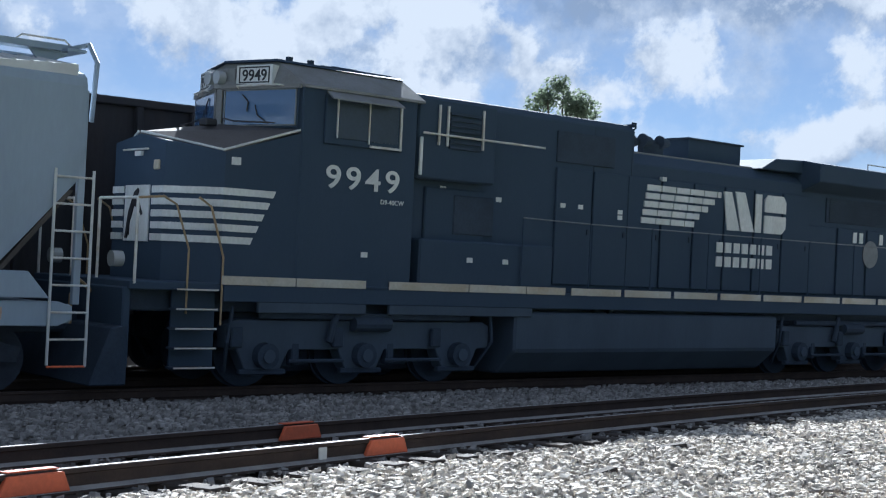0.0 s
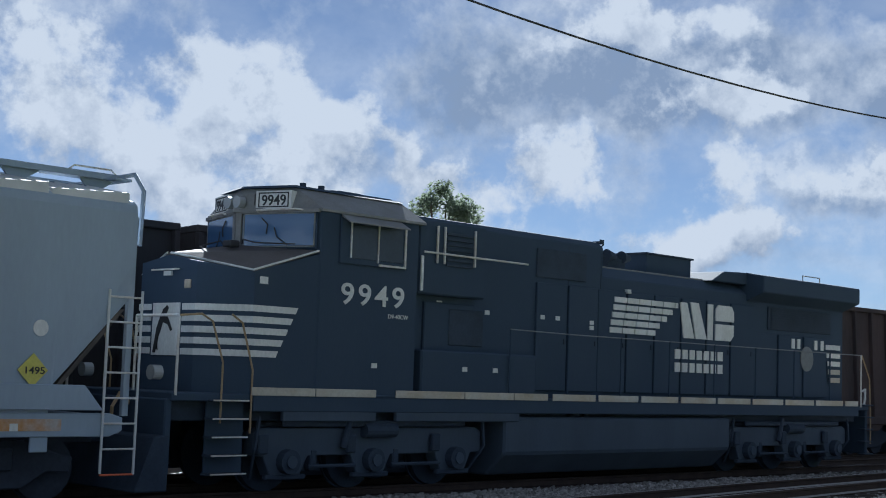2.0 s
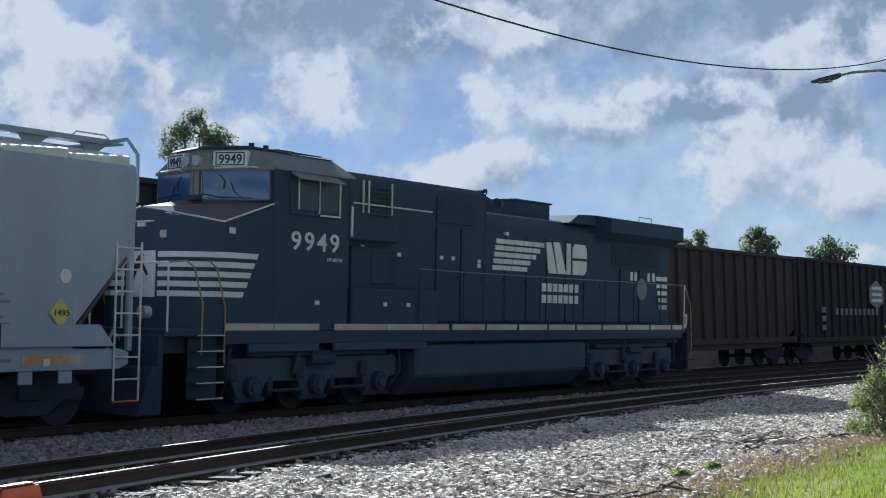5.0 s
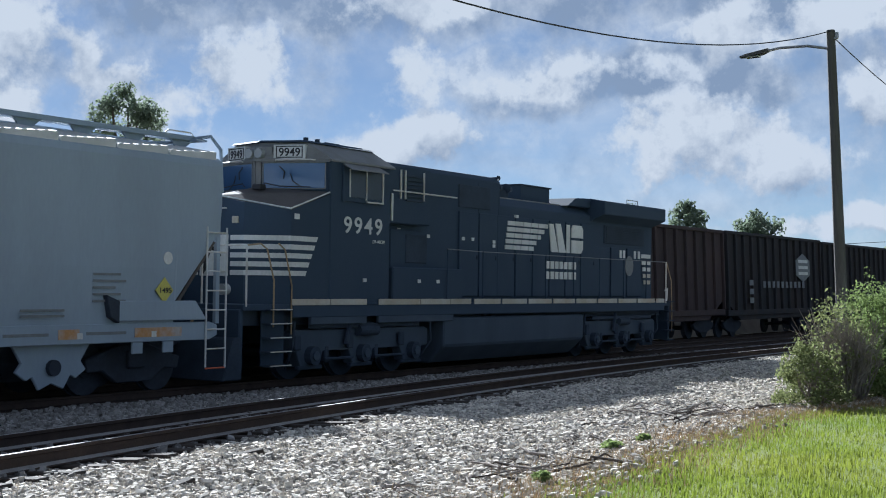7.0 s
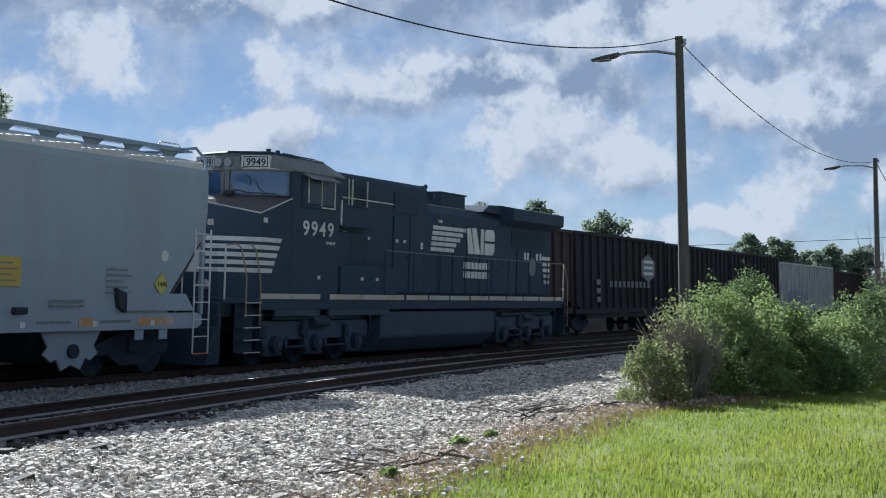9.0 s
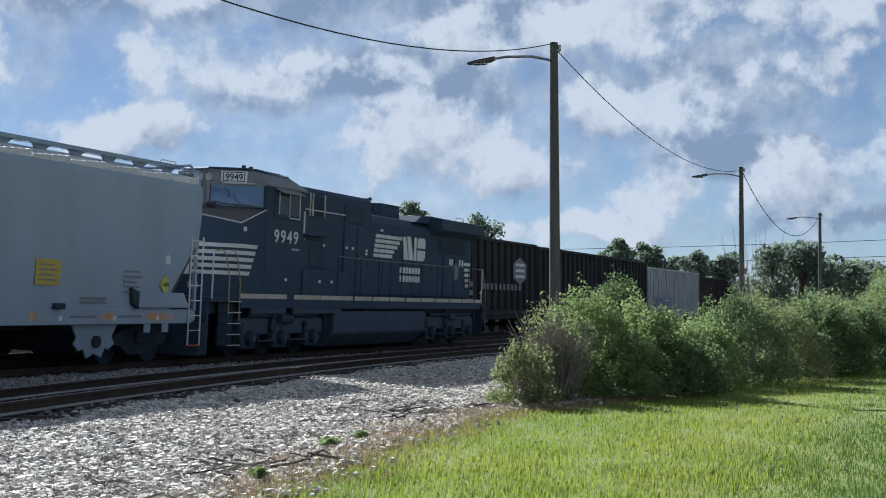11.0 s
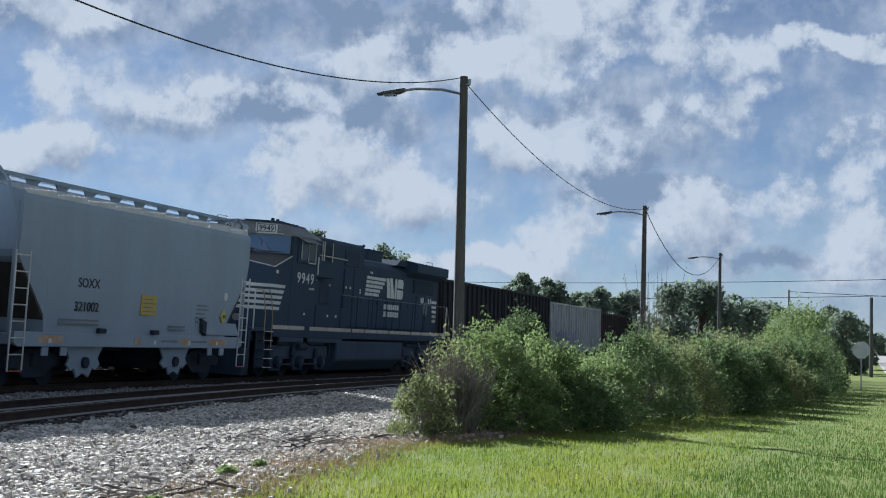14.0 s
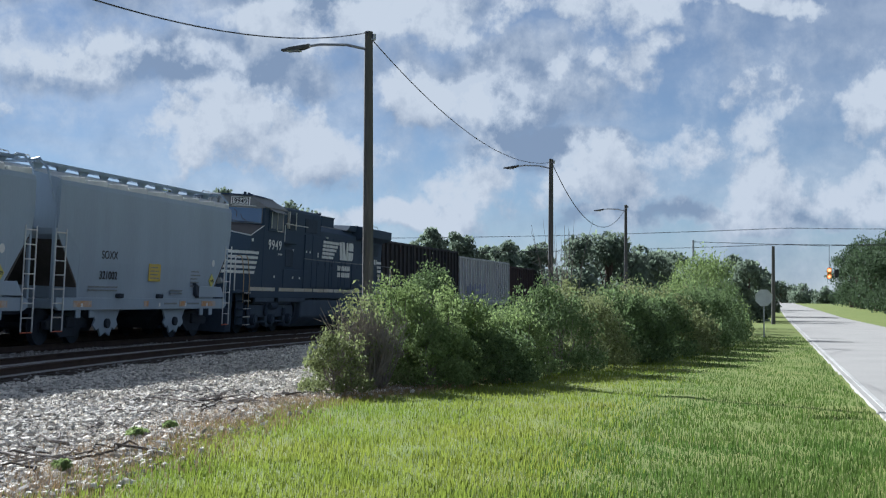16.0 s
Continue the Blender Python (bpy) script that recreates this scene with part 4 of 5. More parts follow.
# ---------------- covered hopper cars ----------------
def build_hopper():
    """A two-bay covered hopper; its own space runs from 0 (west end) to 12 m (east end)."""
    car = thing("hopper_car", "pale grey two-bay covered hopper wagon in a moving freight train", "hopper car", "hopper cars of the train")
    P = lambda n, bm, m, lab="", par=None, smooth=False: part(n, bm, m, par or car, lab, smooth)

    def ring(x, cut=0.0, z0=1.2):
        zb = z0 + cut
        return [(x, -1.58, zb), (x, -1.62, zb + (4.0 - zb) * 0.35), (x, -1.62, 4.04), (x, -1.59, 4.15), (x, -1.5, 4.21), (x, -0.6, 4.42), (x, 0.6, 4.42), (x, 1.5, 4.21),
                (x, 1.59, 4.15), (x, 1.62, 4.04), (x, 1.62, zb + (4.0 - zb) * 0.35), (x, 1.58, zb)]
    # end slopes: the body's foot rises towards both ends
    bm = loft([ring(0.22, 1.75), ring(0.28, 1.6), ring(1.35, 0.42), ring(1.4, 0.0), ring(10.55, 0.0), ring(10.6, 0.42), ring(11.68, 1.6), ring(11.75, 1.75)])
    body = P("body", bm, HOPPER, "pale grey curved car side")
    for k in range(9):
        xa = 0.36 + k * 1.26
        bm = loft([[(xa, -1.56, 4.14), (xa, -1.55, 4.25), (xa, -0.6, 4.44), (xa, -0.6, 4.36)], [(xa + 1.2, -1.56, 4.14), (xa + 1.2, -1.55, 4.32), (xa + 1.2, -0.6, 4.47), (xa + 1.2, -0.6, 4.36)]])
        rp = P("roof_panel", bm, HOPPER_SUNLIT, "roof panel in a grey lightened for sunlight", body)
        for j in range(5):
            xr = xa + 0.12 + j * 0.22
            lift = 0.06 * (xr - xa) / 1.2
            part("corrugation", tube([(xr, -1.54, 4.255 + lift), (xr, -0.62, 4.44 + lift * 0.5)], 0.022, 5), HOPPER_SUNLIT, rp)
    # running board on brackets, hatches along the roof
    for y0, y1 in ((-0.8, -0.35), (0.35, 0.8)):
        rb = P("running_board", box(0.0, 12.0, y0, y1, 4.6, 4.64, 0.006), HOPPER, "grey roof running board")
        for k in range(10):
            part("bracket", prism([(0.5 + k * 1.22, 4.38), (0.62 + k * 1.22, 4.38), (0.95 + k * 1.22, 4.6), (0.3 + k * 1.22, 4.6)], "y", y0 + 0.05, y0 + 0.09), HOPPER, rb)
    P("board_edge", box(0.0, 12.0, -0.822, -0.802, 4.57, 4.66, 0.004), HOPPER, "", body)
    for k in range(5):
        P("hatch", box(1.0 + k * 2.2, 2.3 + k * 2.2, -0.32, 0.32, 4.42, 4.52, 0.03), HOPPER_SUNLIT, "", body)
    for x in (0.12, 11.88):
        P("end_board", box(x - 0.14, x + 0.14, -1.0, 1.0, 4.56, 4.6, 0.006), HOPPER)
        P("end_loop", tube([(x, -0.8, 4.62), (x + (0.12 if x > 5 else -0.12), -1.1, 4.66), (x + (0.12 if x > 5 else -0.12), -1.35, 4.4), (x, -1.5, 3.6)], 0.035, 6), HOPPER)
        P("roof_grab", tube([(x - 0.8, -0.8, 4.64), (x - 0.7, -0.8, 4.72), (x - 0.1, -0.8, 4.72), (x, -0.8, 4.64)], 0.015, 5), RAILGREY)
    # side sill, brackets, end platforms
    for y0, y1 in ((-1.6, -1.5), (1.5, 1.6)):
        sill = P("side_sill", prism([(0.3, 1.0), (0.45, 0.92), (11.5, 0.92), (11.7, 1.0), (11.7, 1.18), (11.5, 1.24), (0.3, 1.24)], "y", y0, y1, 0.01), HOPPER, "grey side sill")
    for a, b in ((9.6, 10.75), (7.9, 8.35), (5.4, 5.7), (1.2, 2.2)):
        P("orange_band", box(a, b, -1.607, -1.601, 1.0, 1.16), ORANGEBAND, "peeling orange reflective band")
    for x in (1.6, 6.4, 10.0, 8.3):
        P("reflector", box(x, x + 0.12, -1.608, -1.6, 1.0, 1.1), WHITE)
    P("flap", prism([(9.1, 1.28), (11.35, 1.28), (11.05, 1.62), (9.15, 1.62)], "y", -1.66, -1.6, 0.01), HOPPER, "grey deflector plate low on the side")
    P("flap_end", prism([(8.95, 1.35), (9.15, 1.25), (9.15, 1.62), (8.85, 1.72)], "y", -1.7, -1.55, 0.01), DARKIN)
    for x in (3.6, 6.2):
        P("jack_pad", box(x, x + 0.3, -1.7, -1.55, 1.24, 1.36, 0.02), DARKIN)
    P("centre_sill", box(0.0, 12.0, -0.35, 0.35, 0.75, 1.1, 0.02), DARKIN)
    for x, s in ((0.35, -1), (11.65, 1)):
        P("end_sill", box(x - 0.08, x + 0.08, -1.5, 1.5, 0.95, 1.2, 0.02), HOPPER)
        P("coupler", box(min(x, x + s * 0.85), max(x, x + s * 0.85), -0.14, 0.14, 0.75, 1.02, 0.04), DARKIN, "cast steel coupler")
        # slope sheet seen in the end opening, grime and shade in its colour, and its two posts
        P("slope_sheet", loft([[(x, -1.57, 2.68), (x, 1.57, 2.68), (x - s * 0.08, 1.57, 2.68), (x - s * 0.08, -1.57, 2.68)], [(x - s * 1.22, -1.57, 1.26), (x - s * 1.22, 1.57, 1.26), (x - s * 1.3, 1.57, 1.26), (x - s * 1.3, -1.57, 1.26)]]), END_SHADE, "sloping end sheet, dark with grime and painted shade")
        for y in (-1.5, 1.5):
            P("end_post", box(x + s * 0.12 - 0.05, x + s * 0.12 + 0.05, y - 0.04, y + 0.04, 1.2, 4.0, 0.008), HOPPER)
        # ladder on the flank
        for lx in (x + s * 0.25, x - s * 0.28):
            P("ladder_rail", tube([(lx, -1.62, 0.4 if lx * s > x * s else 0.42), (lx, -1.62, 2.95)], 0.02, 6), HOPPER_SUNLIT, "pale ladder rail")
        for k in range(8):
            z = 0.4 + k * 0.35
            P("rung", tube([(x + s * 0.25, -1.62, z), (x - s * 0.28, -1.62, z)], 0.015, 6), ORANGE if k == 0 else RAILGREY)
        # truck
        tx = x - s * 1.55
        for y0, y1 in ((-1.12, -0.98), (0.98, 1.12)):
            P("truck_frame", prism([(tx - 1.15, 0.62), (tx - 0.95, 0.66), (tx - 0.35, 0.86), (tx + 0.35, 0.86), (tx + 0.95, 0.66), (tx + 1.15, 0.62), (tx + 1.1, 0.4), (tx + 0.75, 0.42), (tx + 0.4, 0.2), (tx - 0.4, 0.2), (tx - 0.75, 0.42), (tx - 1.1, 0.4)], "y", y0, y1, 0.02), DARKIN, "dark cast truck side frame")
        P("truck_bolster", box(tx - 0.2, tx + 0.2, -1.2, 1.2, 0.45, 0.75, 0.02), DARKIN)
        for ax in (tx - 0.87, tx + 0.87):
            wheelset(car, ax, 0.45, DARKIN)
        for d in (0.2, 0.95):
            P("hang_tag", box(x - s * (1.0 + d) - 0.13, x - s * (1.0 + d) + 0.13, -1.58, -1.54, 0.72, 0.92, 0.01), HOPPER, "grey square plate under the sill")
    # discharge bays
    for bx in (3.45, 7.95):
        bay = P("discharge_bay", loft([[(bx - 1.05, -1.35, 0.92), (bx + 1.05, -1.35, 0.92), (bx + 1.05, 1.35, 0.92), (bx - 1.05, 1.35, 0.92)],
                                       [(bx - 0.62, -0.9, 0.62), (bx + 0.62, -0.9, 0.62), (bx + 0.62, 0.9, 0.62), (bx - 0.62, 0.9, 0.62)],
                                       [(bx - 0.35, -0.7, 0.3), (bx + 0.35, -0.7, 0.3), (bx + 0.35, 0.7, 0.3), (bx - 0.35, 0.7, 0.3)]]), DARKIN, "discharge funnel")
        part("gusset_plate", prism([(bx - 0.82, 0.92), (bx + 0.82, 0.92), (bx + 0.62, 0.64), (bx + 0.74, 0.5), (bx + 0.52, 0.36), (bx + 0.4, 0.42), (bx + 0.26, 0.2), (bx, 0.3), (bx - 0.26, 0.2), (bx - 0.4, 0.42), (bx - 0.52, 0.36), (bx - 0.74, 0.5), (bx - 0.62, 0.64)], "y", -1.42, -1.36, 0.012), HOPPER, bay, "grey notched plate over the discharge gate")
        part("gate_gear", disc((bx, -1.46, 0.55), "y", 0.13, 0.08, 12), DARKIN, bay)
    # markings
    mk = P("hazard_placard", prism([(10.4, 1.8), (10.62, 1.575), (10.84, 1.8), (10.62, 2.025)], "y", -1.634, -1.622), PLACARD, "yellow diamond hazard placard")
    mk.matrix_basis = pose(-0.35, 0, 0)
    lettering("1495", 0.13, pose(10.48, -1.638, 1.755, 90, 0, 0), INK, mk, "placard_number", 0.28, 0.002)
    st = P("yellow_sticker", box(5.55, 6.35, -1.632, -1.622, 1.72, 2.22), YELLOW, "yellow rectangular notice")
    for k in range(4):
        part("text_bar", box(5.65, 6.25 - 0.1 * (k % 2), -1.636, -1.632, 1.8 + 0.1 * k, 1.83 + 0.1 * k), FAINT, st)
    P("round_mark", disc((10.35, -1.628, 2.36), "y", 0.11, 0.012, 20), WHITE, "small round white mark")
    lettering("SOXX", 0.3, pose(2.6, -1.624, 2.28, 90, 0, 0), INK, car, "reporting_mark", 0.95, 0.003)
    lettering("321002", 0.3, pose(2.5, -1.624, 1.74, 90, 0, 0), INK, car, "car_number", 1.05, 0.003)
    for k in range(5):
        P("text_bar", box(8.6, 9.35 - 0.12 * (k % 3), -1.628, -1.622, 1.6 + 0.11 * k, 1.64 + 0.11 * k), FAINT)
    for k in range(2):
        P("text_bar", box(7.1, 8.0, -1.63, -1.622, 1.36 + 0.09 * k, 1.4 + 0.09 * k), FAINT)
        P("text_bar", box(1.9, 3.6, -1.63, -1.622, 1.42 + 0.09 * k, 1.46 + 0.09 * k), FAINT)
    P("sill_text", box(6.8, 7.7, -1.606, -1.6, 1.06, 1.11), FAINT)
    P("sill_text", box(8.5, 9.4, -1.606, -1.6, 1.06, 1.11), FAINT)
    return car


first = build_hopper()
TRAIN.append((first, -3.6))
second = copy_thing(first, pose(0, 0, 0))
for a, b in zip(first.children_recursive, second.children_recursive):
    for w, x, r in list(WHEELS):
        if w is a:
            WHEELS.append((b, x, r))
TRAIN.append((second, -16.35))


# ---------------- stored cars behind ----------------
def build_gondola(x0, x1, paint, label, emblem=False, top=4.62, pale=False):
    y0, y1 = BACK_Y - 1.55, BACK_Y + 1.55
    z = GRADE * (x0 + x1) / 2
    car = thing("open_hopper_car" if not pale else "covered_hopper_car", label, "freight car", "stored cars behind the main line", at=pose(0, 0, z))
    P = lambda n, bm, m, lab="", par=None: part(n, bm, m, par or car, lab)
    P("body", prism([(x0, 1.6), (x0 + 1.8, 0.75), (x1 - 1.8, 0.75), (x1, 1.6), (x1, top - 0.12), (x0, top - 0.12)], "y", y0 + 0.06, y1 - 0.06, 0.01), paint)
    P("top_chord", box(x0 - 0.02, x1 + 0.02, y0 - 0.05, y1 + 0.05, top - 0.14, top, 0.02), paint)
    P("side_sill", box(x0, x1, y0 - 0.02, y1 + 0.02, 0.95, 1.2, 0.02), paint)
    n = int((x1 - x0) / 1.02)
    for k in range(n + 1):
        x = x0 + 0.06 + (x1 - x0 - 0.12) * k / n
        P("side_post", box(x - 0.06, x + 0.06, y0 - 0.06, y0 + 0.07, 1.2, top - 0.14, 0.012), paint)
    for tx in (x0 + 1.6, x1 - 1.6):
        P("truck_frame", prism([(tx - 1.2, 0.62), (tx - 0.35, 0.9), (tx + 0.35, 0.9), (tx + 1.2, 0.62), (tx + 1.0, 0.4), (tx + 0.35, 0.22), (tx - 0.35, 0.22), (tx - 1.0, 0.4)], "y", y0 + 0.4, y0 + 0.55, 0.02), DARKIN)
        for ax in (tx - 0.87, tx + 0.87):
            bm = disc((ax, BACK_Y - 0.755, 0.45), "y", 0.45, 0.13, 20)
            disc((ax, BACK_Y + 0.755, 0.45), "y", 0.45, 0.13, 20, bm)
            disc((ax, BACK_Y, 0.45), "y", 0.08, 1.5, 10, bm)
            P("wheelset", bm, DARKIN)
    P("coupler", box(x0 - 0.35, x1 + 0.35, BACK_Y - 0.14, BACK_Y + 0.14, 0.75, 1.0, 0.03), DARKIN)
    if emblem:
        ex = x0 + 10.7
        P("emblem", prism([(ex + 1.3 * math.sin(math.pi / 3 * k), 3.2 + 0.72 * math.cos(math.pi / 3 * k)) for k in range(6)], "y", y0 - 0.09, y0 - 0.07), FAINT, "pale hexagonal emblem")
        for k in range(3):
            P("emblem_bar", box(ex - 0.75, ex + 0.75, y0 - 0.105, y0 - 0.09, 2.85 + 0.3 * k, 3.0 + 0.3 * k), WHITE)
        for k in range(10):
            P("word_bar", box(x0 + 4.6 + 0.66 * k, x0 + 4.95 + 0.66 * k, y0 - 0.08, y0 - 0.062, 2.2, 2.5), FAINT)
        for k in range(3):
            P("word_bar", box(x0 + 2.7, x0 + 3.2, y0 - 0.08, y0 - 0.062, 1.5 + 0.4 * k, 1.75 + 0.4 * k), FAINT)
    if pale:
        for k in range(8):
            P("graffiti_bar", box(x0 + 2.5 + k * 1.0, x0 + 3.1 + k * 1.0, y0 - 0.075, y0 - 0.062, 1.7, 2.3 + 0.2 * (k % 2)), mat("faded_blue_scrawl", (0.3, 0.31, 0.42), 0.7) if k == 0 else bpy.data.materials["faded_blue_scrawl"])


CARS = [(-13.6, 0.3, DARKCAR, 4.62), (0.7, 14.6, DARKCAR, 4.62), (15.0, 28.9, DARKCAR, 4.7), (29.3, 43.2, RUSTCAR, 4.62), (43.6, 57.6, RUSTCAR, 4.62), (58.0, 72.0, DARKCAR, 4.7), (72.4, 86.2, DARKCAR, 4.7), (86.6, 100.6, DARKCAR, 4.75), (123.6, 137.6, RUSTCAR, 4.3), (138.0, 152.0, DARKCAR, 4.3)]
for a, b, paint, top in CARS:
    build_gondola(a, b, paint, "rust-brown ribbed open hopper car on the storage track" if paint is RUSTCAR else "black ribbed open hopper car on the storage track", a == 58.0, top)
for a, b in ((101.2, 123.0),):
    build_gondola(a, b, PALECAR, "whitish weathered covered car with scrawled side", False, 4.5, True)


# ---------------- poles, wires, signs ----------------
def land(x, y):
    return float(ground_z(np.array(float(x)), np.array(float(y))))


def build_pole(x, y, top, lean=0.0):
    z = land(x, y)
    p = thing("street_light", "weathered wooden utility pole with an arm lamp", "street light", "street lights by the hedge", at=pose(x, y, z, 0, lean, 0))
    h = top - z
    part("pole", tube([(0, 0, -0.3), (0, 0, h)], 0.135, 12, None, 0.088), WOODPOLE, p)
    part("arm", tube([(0, 0.05, h - 0.38), (0, 0.5, h - 0.27), (0, 1.1, h - 0.24), (0, 1.45, h - 0.28)], 0.03, 8), GALV, p, "bowed metal lamp arm")
    lamp = part("lamp_head", loft([[(-0.05, 1.35, h - 0.3), (0.05, 1.35, h - 0.3), (0.05, 1.35, h - 0.22), (-0.05, 1.35, h - 0.22)], [(-0.13, 1.5, h - 0.33), (0.13, 1.5, h - 0.33), (0.1, 1.5, h - 0.25), (-0.1, 1.5, h - 0.25)],
                                   [(-0.13, 1.8, h - 0.36), (0.13, 1.8, h - 0.36), (0.1, 1.8, h - 0.29), (-0.1, 1.8, h - 0.29)], [(-0.06, 1.98, h - 0.36), (0.06, 1.98, h - 0.36), (0.05, 1.98, h - 0.3), (-0.05, 1.98, h - 0.32)]]), WOODPOLE, p, "grey cobra-head lamp")
    part("lens", box(-0.1, 0.1, 1.55, 1.85, h - 0.38, h - 0.345, 0.01), LENS, lamp)
    part("insulator", disc((0, -0.12, h - 0.12), "z", 0.045, 0.12, 10), GALV, p)
    part("bracket", box(-0.05, 0.05, -0.14, 0.02, h - 0.2, h - 0.16, 0.005), GALV, p)
    return p


POLES = [(28.9, 8.05, 6.85), (56.4, 7.95, 6.75), (86.7, 7.5, 6.8)]
for (x, y, t), l in zip(POLES, (-0.4, 0.9, 0.3)):
    build_pole(x, y, t, l)
pl = thing("utility_pole", "plain dark wooden utility pole by the road", "utility pole", at=pose(102, -1.7, land(102, -1.7)))
part("pole", tube([(0, 0, -0.3), (0, 0, 5.6)], 0.15, 10, None, 0.11), WOODPOLE, pl)


def wire(points, r, label):
    tagged(part("overhead_wire", tube(points, r, 5), CABLE), label, "wire", "overhead wires")


wire([(x, 8.05, 4.67 + 0.0068 * (x - 11.0) ** 2) for x in np.linspace(-8, 28.9, 40)], 0.011, "sagging black cable between light poles")


def span(a, b, sag, r, label, n=24):
    a, b = Vector(a), Vector(b)
    wire([a.lerp(b, k / n) - Vector((0, 0, sag * 4 * (k / n) * (1 - k / n))) for k in range(n + 1)], r, label)


span((28.9, 8.05, 6.75), (56.4, 7.95, 6.6), 0.85, 0.011, "sagging black cable between light poles")
span((56.4, 7.95, 6.7), (86.7, 7.5, 6.6), 1.9, 0.018, "sagging black cable between light poles")
for dz in (0.0, 1.7):
    span((150, 60, 5.9 + dz), (150, -4, 6.6 + dz), 0.4, 0.03, "far black power line")
    span((150, -4, 6.6 + dz), (150, -60, 7.0 + dz), 0.4, 0.03, "far black power line")


def build_sign():
    x, y = 64.0, -0.65
    z = land(x, y)
    s = thing("stop_sign", "octagonal road sign seen from its bare grey back", "road sign", at=pose(x, y, z, 0, 0, 0))
    part("post", box(0.02, 0.06, -0.03, 0.03, -0.2, 2.1, 0.004), GALV, s)
    oc = [(0.4 * math.cos(math.pi / 8 + k * math.pi / 4), 1.78 + 0.4 * math.sin(math.pi / 8 + k * math.pi / 4)) for k in range(8)]
    part("plate", prism(oc, "x", 0.0, 0.012), SIGNBACK, s, "bare grey aluminium plate")


build_sign()


def build_signal():
    s = thing("traffic_signal", "yellow traffic signal with a red light over the road", "traffic signal", at=pose(150, -8.2, 3.0))
    part("housing", box(-0.2, 0.2, -0.22, 0.22, 0.0, 1.1, 0.03), SIGNALBODY, s)
    part("lamp", disc((-0.22, 0, 0.86), "x", 0.17, 0.06, 16), REDGLOW, s, "glowing red light")
    part("lamp", disc((-0.22, 0, 0.2), "x", 0.14, 0.06, 16), REDGLOW, s)
    part("housing", box(-0.2, 0.2, -0.95, -0.5, 0.15, 0.95, 0.03), INK, s, "dark second housing")
    part("hanger", tube([(0, 0, 1.1), (0, 0, 3.4)], 0.03, 6), CABLE, s)
    part("span_wire", tube([(0, -14, 3.9), (0, 0, 3.4), (0, 14, 3.9)], 0.03, 6), CABLE, s)
    for y in (-14, 14):
        part("mast", tube([(0, y, -4.3), (0, y, 4.1)], 0.12, 8), GALV, s)


build_signal()


def build_shed():
    s = thing("warehouse", "low pale sheet-metal warehouse far behind the cars", "building", at=pose(165, 28, -1.0))
    part("wall", box(-10, 10, -6, 6, 0, 4.2, 0.05), PALECAR, s)
    part("roof", prism([(-6.4, 4.2), (6.4, 4.2), (0, 5.6)], "x", -10.3, 10.3, 0.03), ROOFMETAL, s, "pale sheet roof")


build_shed()


# ---------------- plants ----------------
def leaf_cloud(centres, radii, count, size, rng, flat=0.75, power=0.5):
    """Small bent leaves filling lumpy clumps: two triangles each."""
    centres, radii = np.asarray(centres), np.asarray(radii)
    w = radii ** 2
    k = rng.choice(len(centres), count, p=w / w.sum())
    d = rng.normal(size=(count, 3))
    d /= np.linalg.norm(d, axis=1)[:, None]
    p = centres[k] + d * (radii[k] * rng.random(count) ** power)[:, None] * np.array([1, 1, flat])
    a = rng.normal(size=(count, 3))
    a /= np.linalg.norm(a, axis=1)[:, None]
    b = np.cross(a, rng.normal(size=(count, 3)))
    b /= np.linalg.norm(b, axis=1)[:, None]
    s = size * rng.uniform(0.5, 1.4, count)[:, None]
    V = np.stack([p - a * s, p + b * s * 0.45, p + a * s, p - b * s * 0.45], 1)
    V[:, 1, 2] += size * 0.2
    V[:, 3, 2] += size * 0.2
    o = np.arange(count)[:, None] * 4
    return V.reshape(-1, 3), np.concatenate([o + [0, 1, 2], o + [0, 2, 3]])


def stems(points, rng, r=0.02, n=10, spread=0.5):
    bm = bmesh.new()
    for (x, y, z, h) in points:
        for _ in range(n):
            a = rng.random() * 6.28
            e = spread * rng.random()
            pts = [(x, y, z)]
            for k in range(1, 5):
                pts.append((x + math.cos(a) * e * k / 4 * h + rng.normal() * 0.04, y + math.sin(a) * e * k / 4 * h + rng.normal() * 0.04, z + h * k / 4 * rng.uniform(0.8, 1.0)))
            tube(pts, r * rng.uniform(0.6, 1.2), 5, bm, 0.004)
            if rng.random() < 0.8:
                q = Vector(pts[2])
                tube([q, q + Vector((rng.normal() * 0.2, rng.normal() * 0.2, 0.3)) * h * 0.5, q + Vector((rng.normal() * 0.22, rng.normal() * 0.22, 0.5)) * h * 0.6], r * 0.5, 4, bm, 0.003)
    return bm


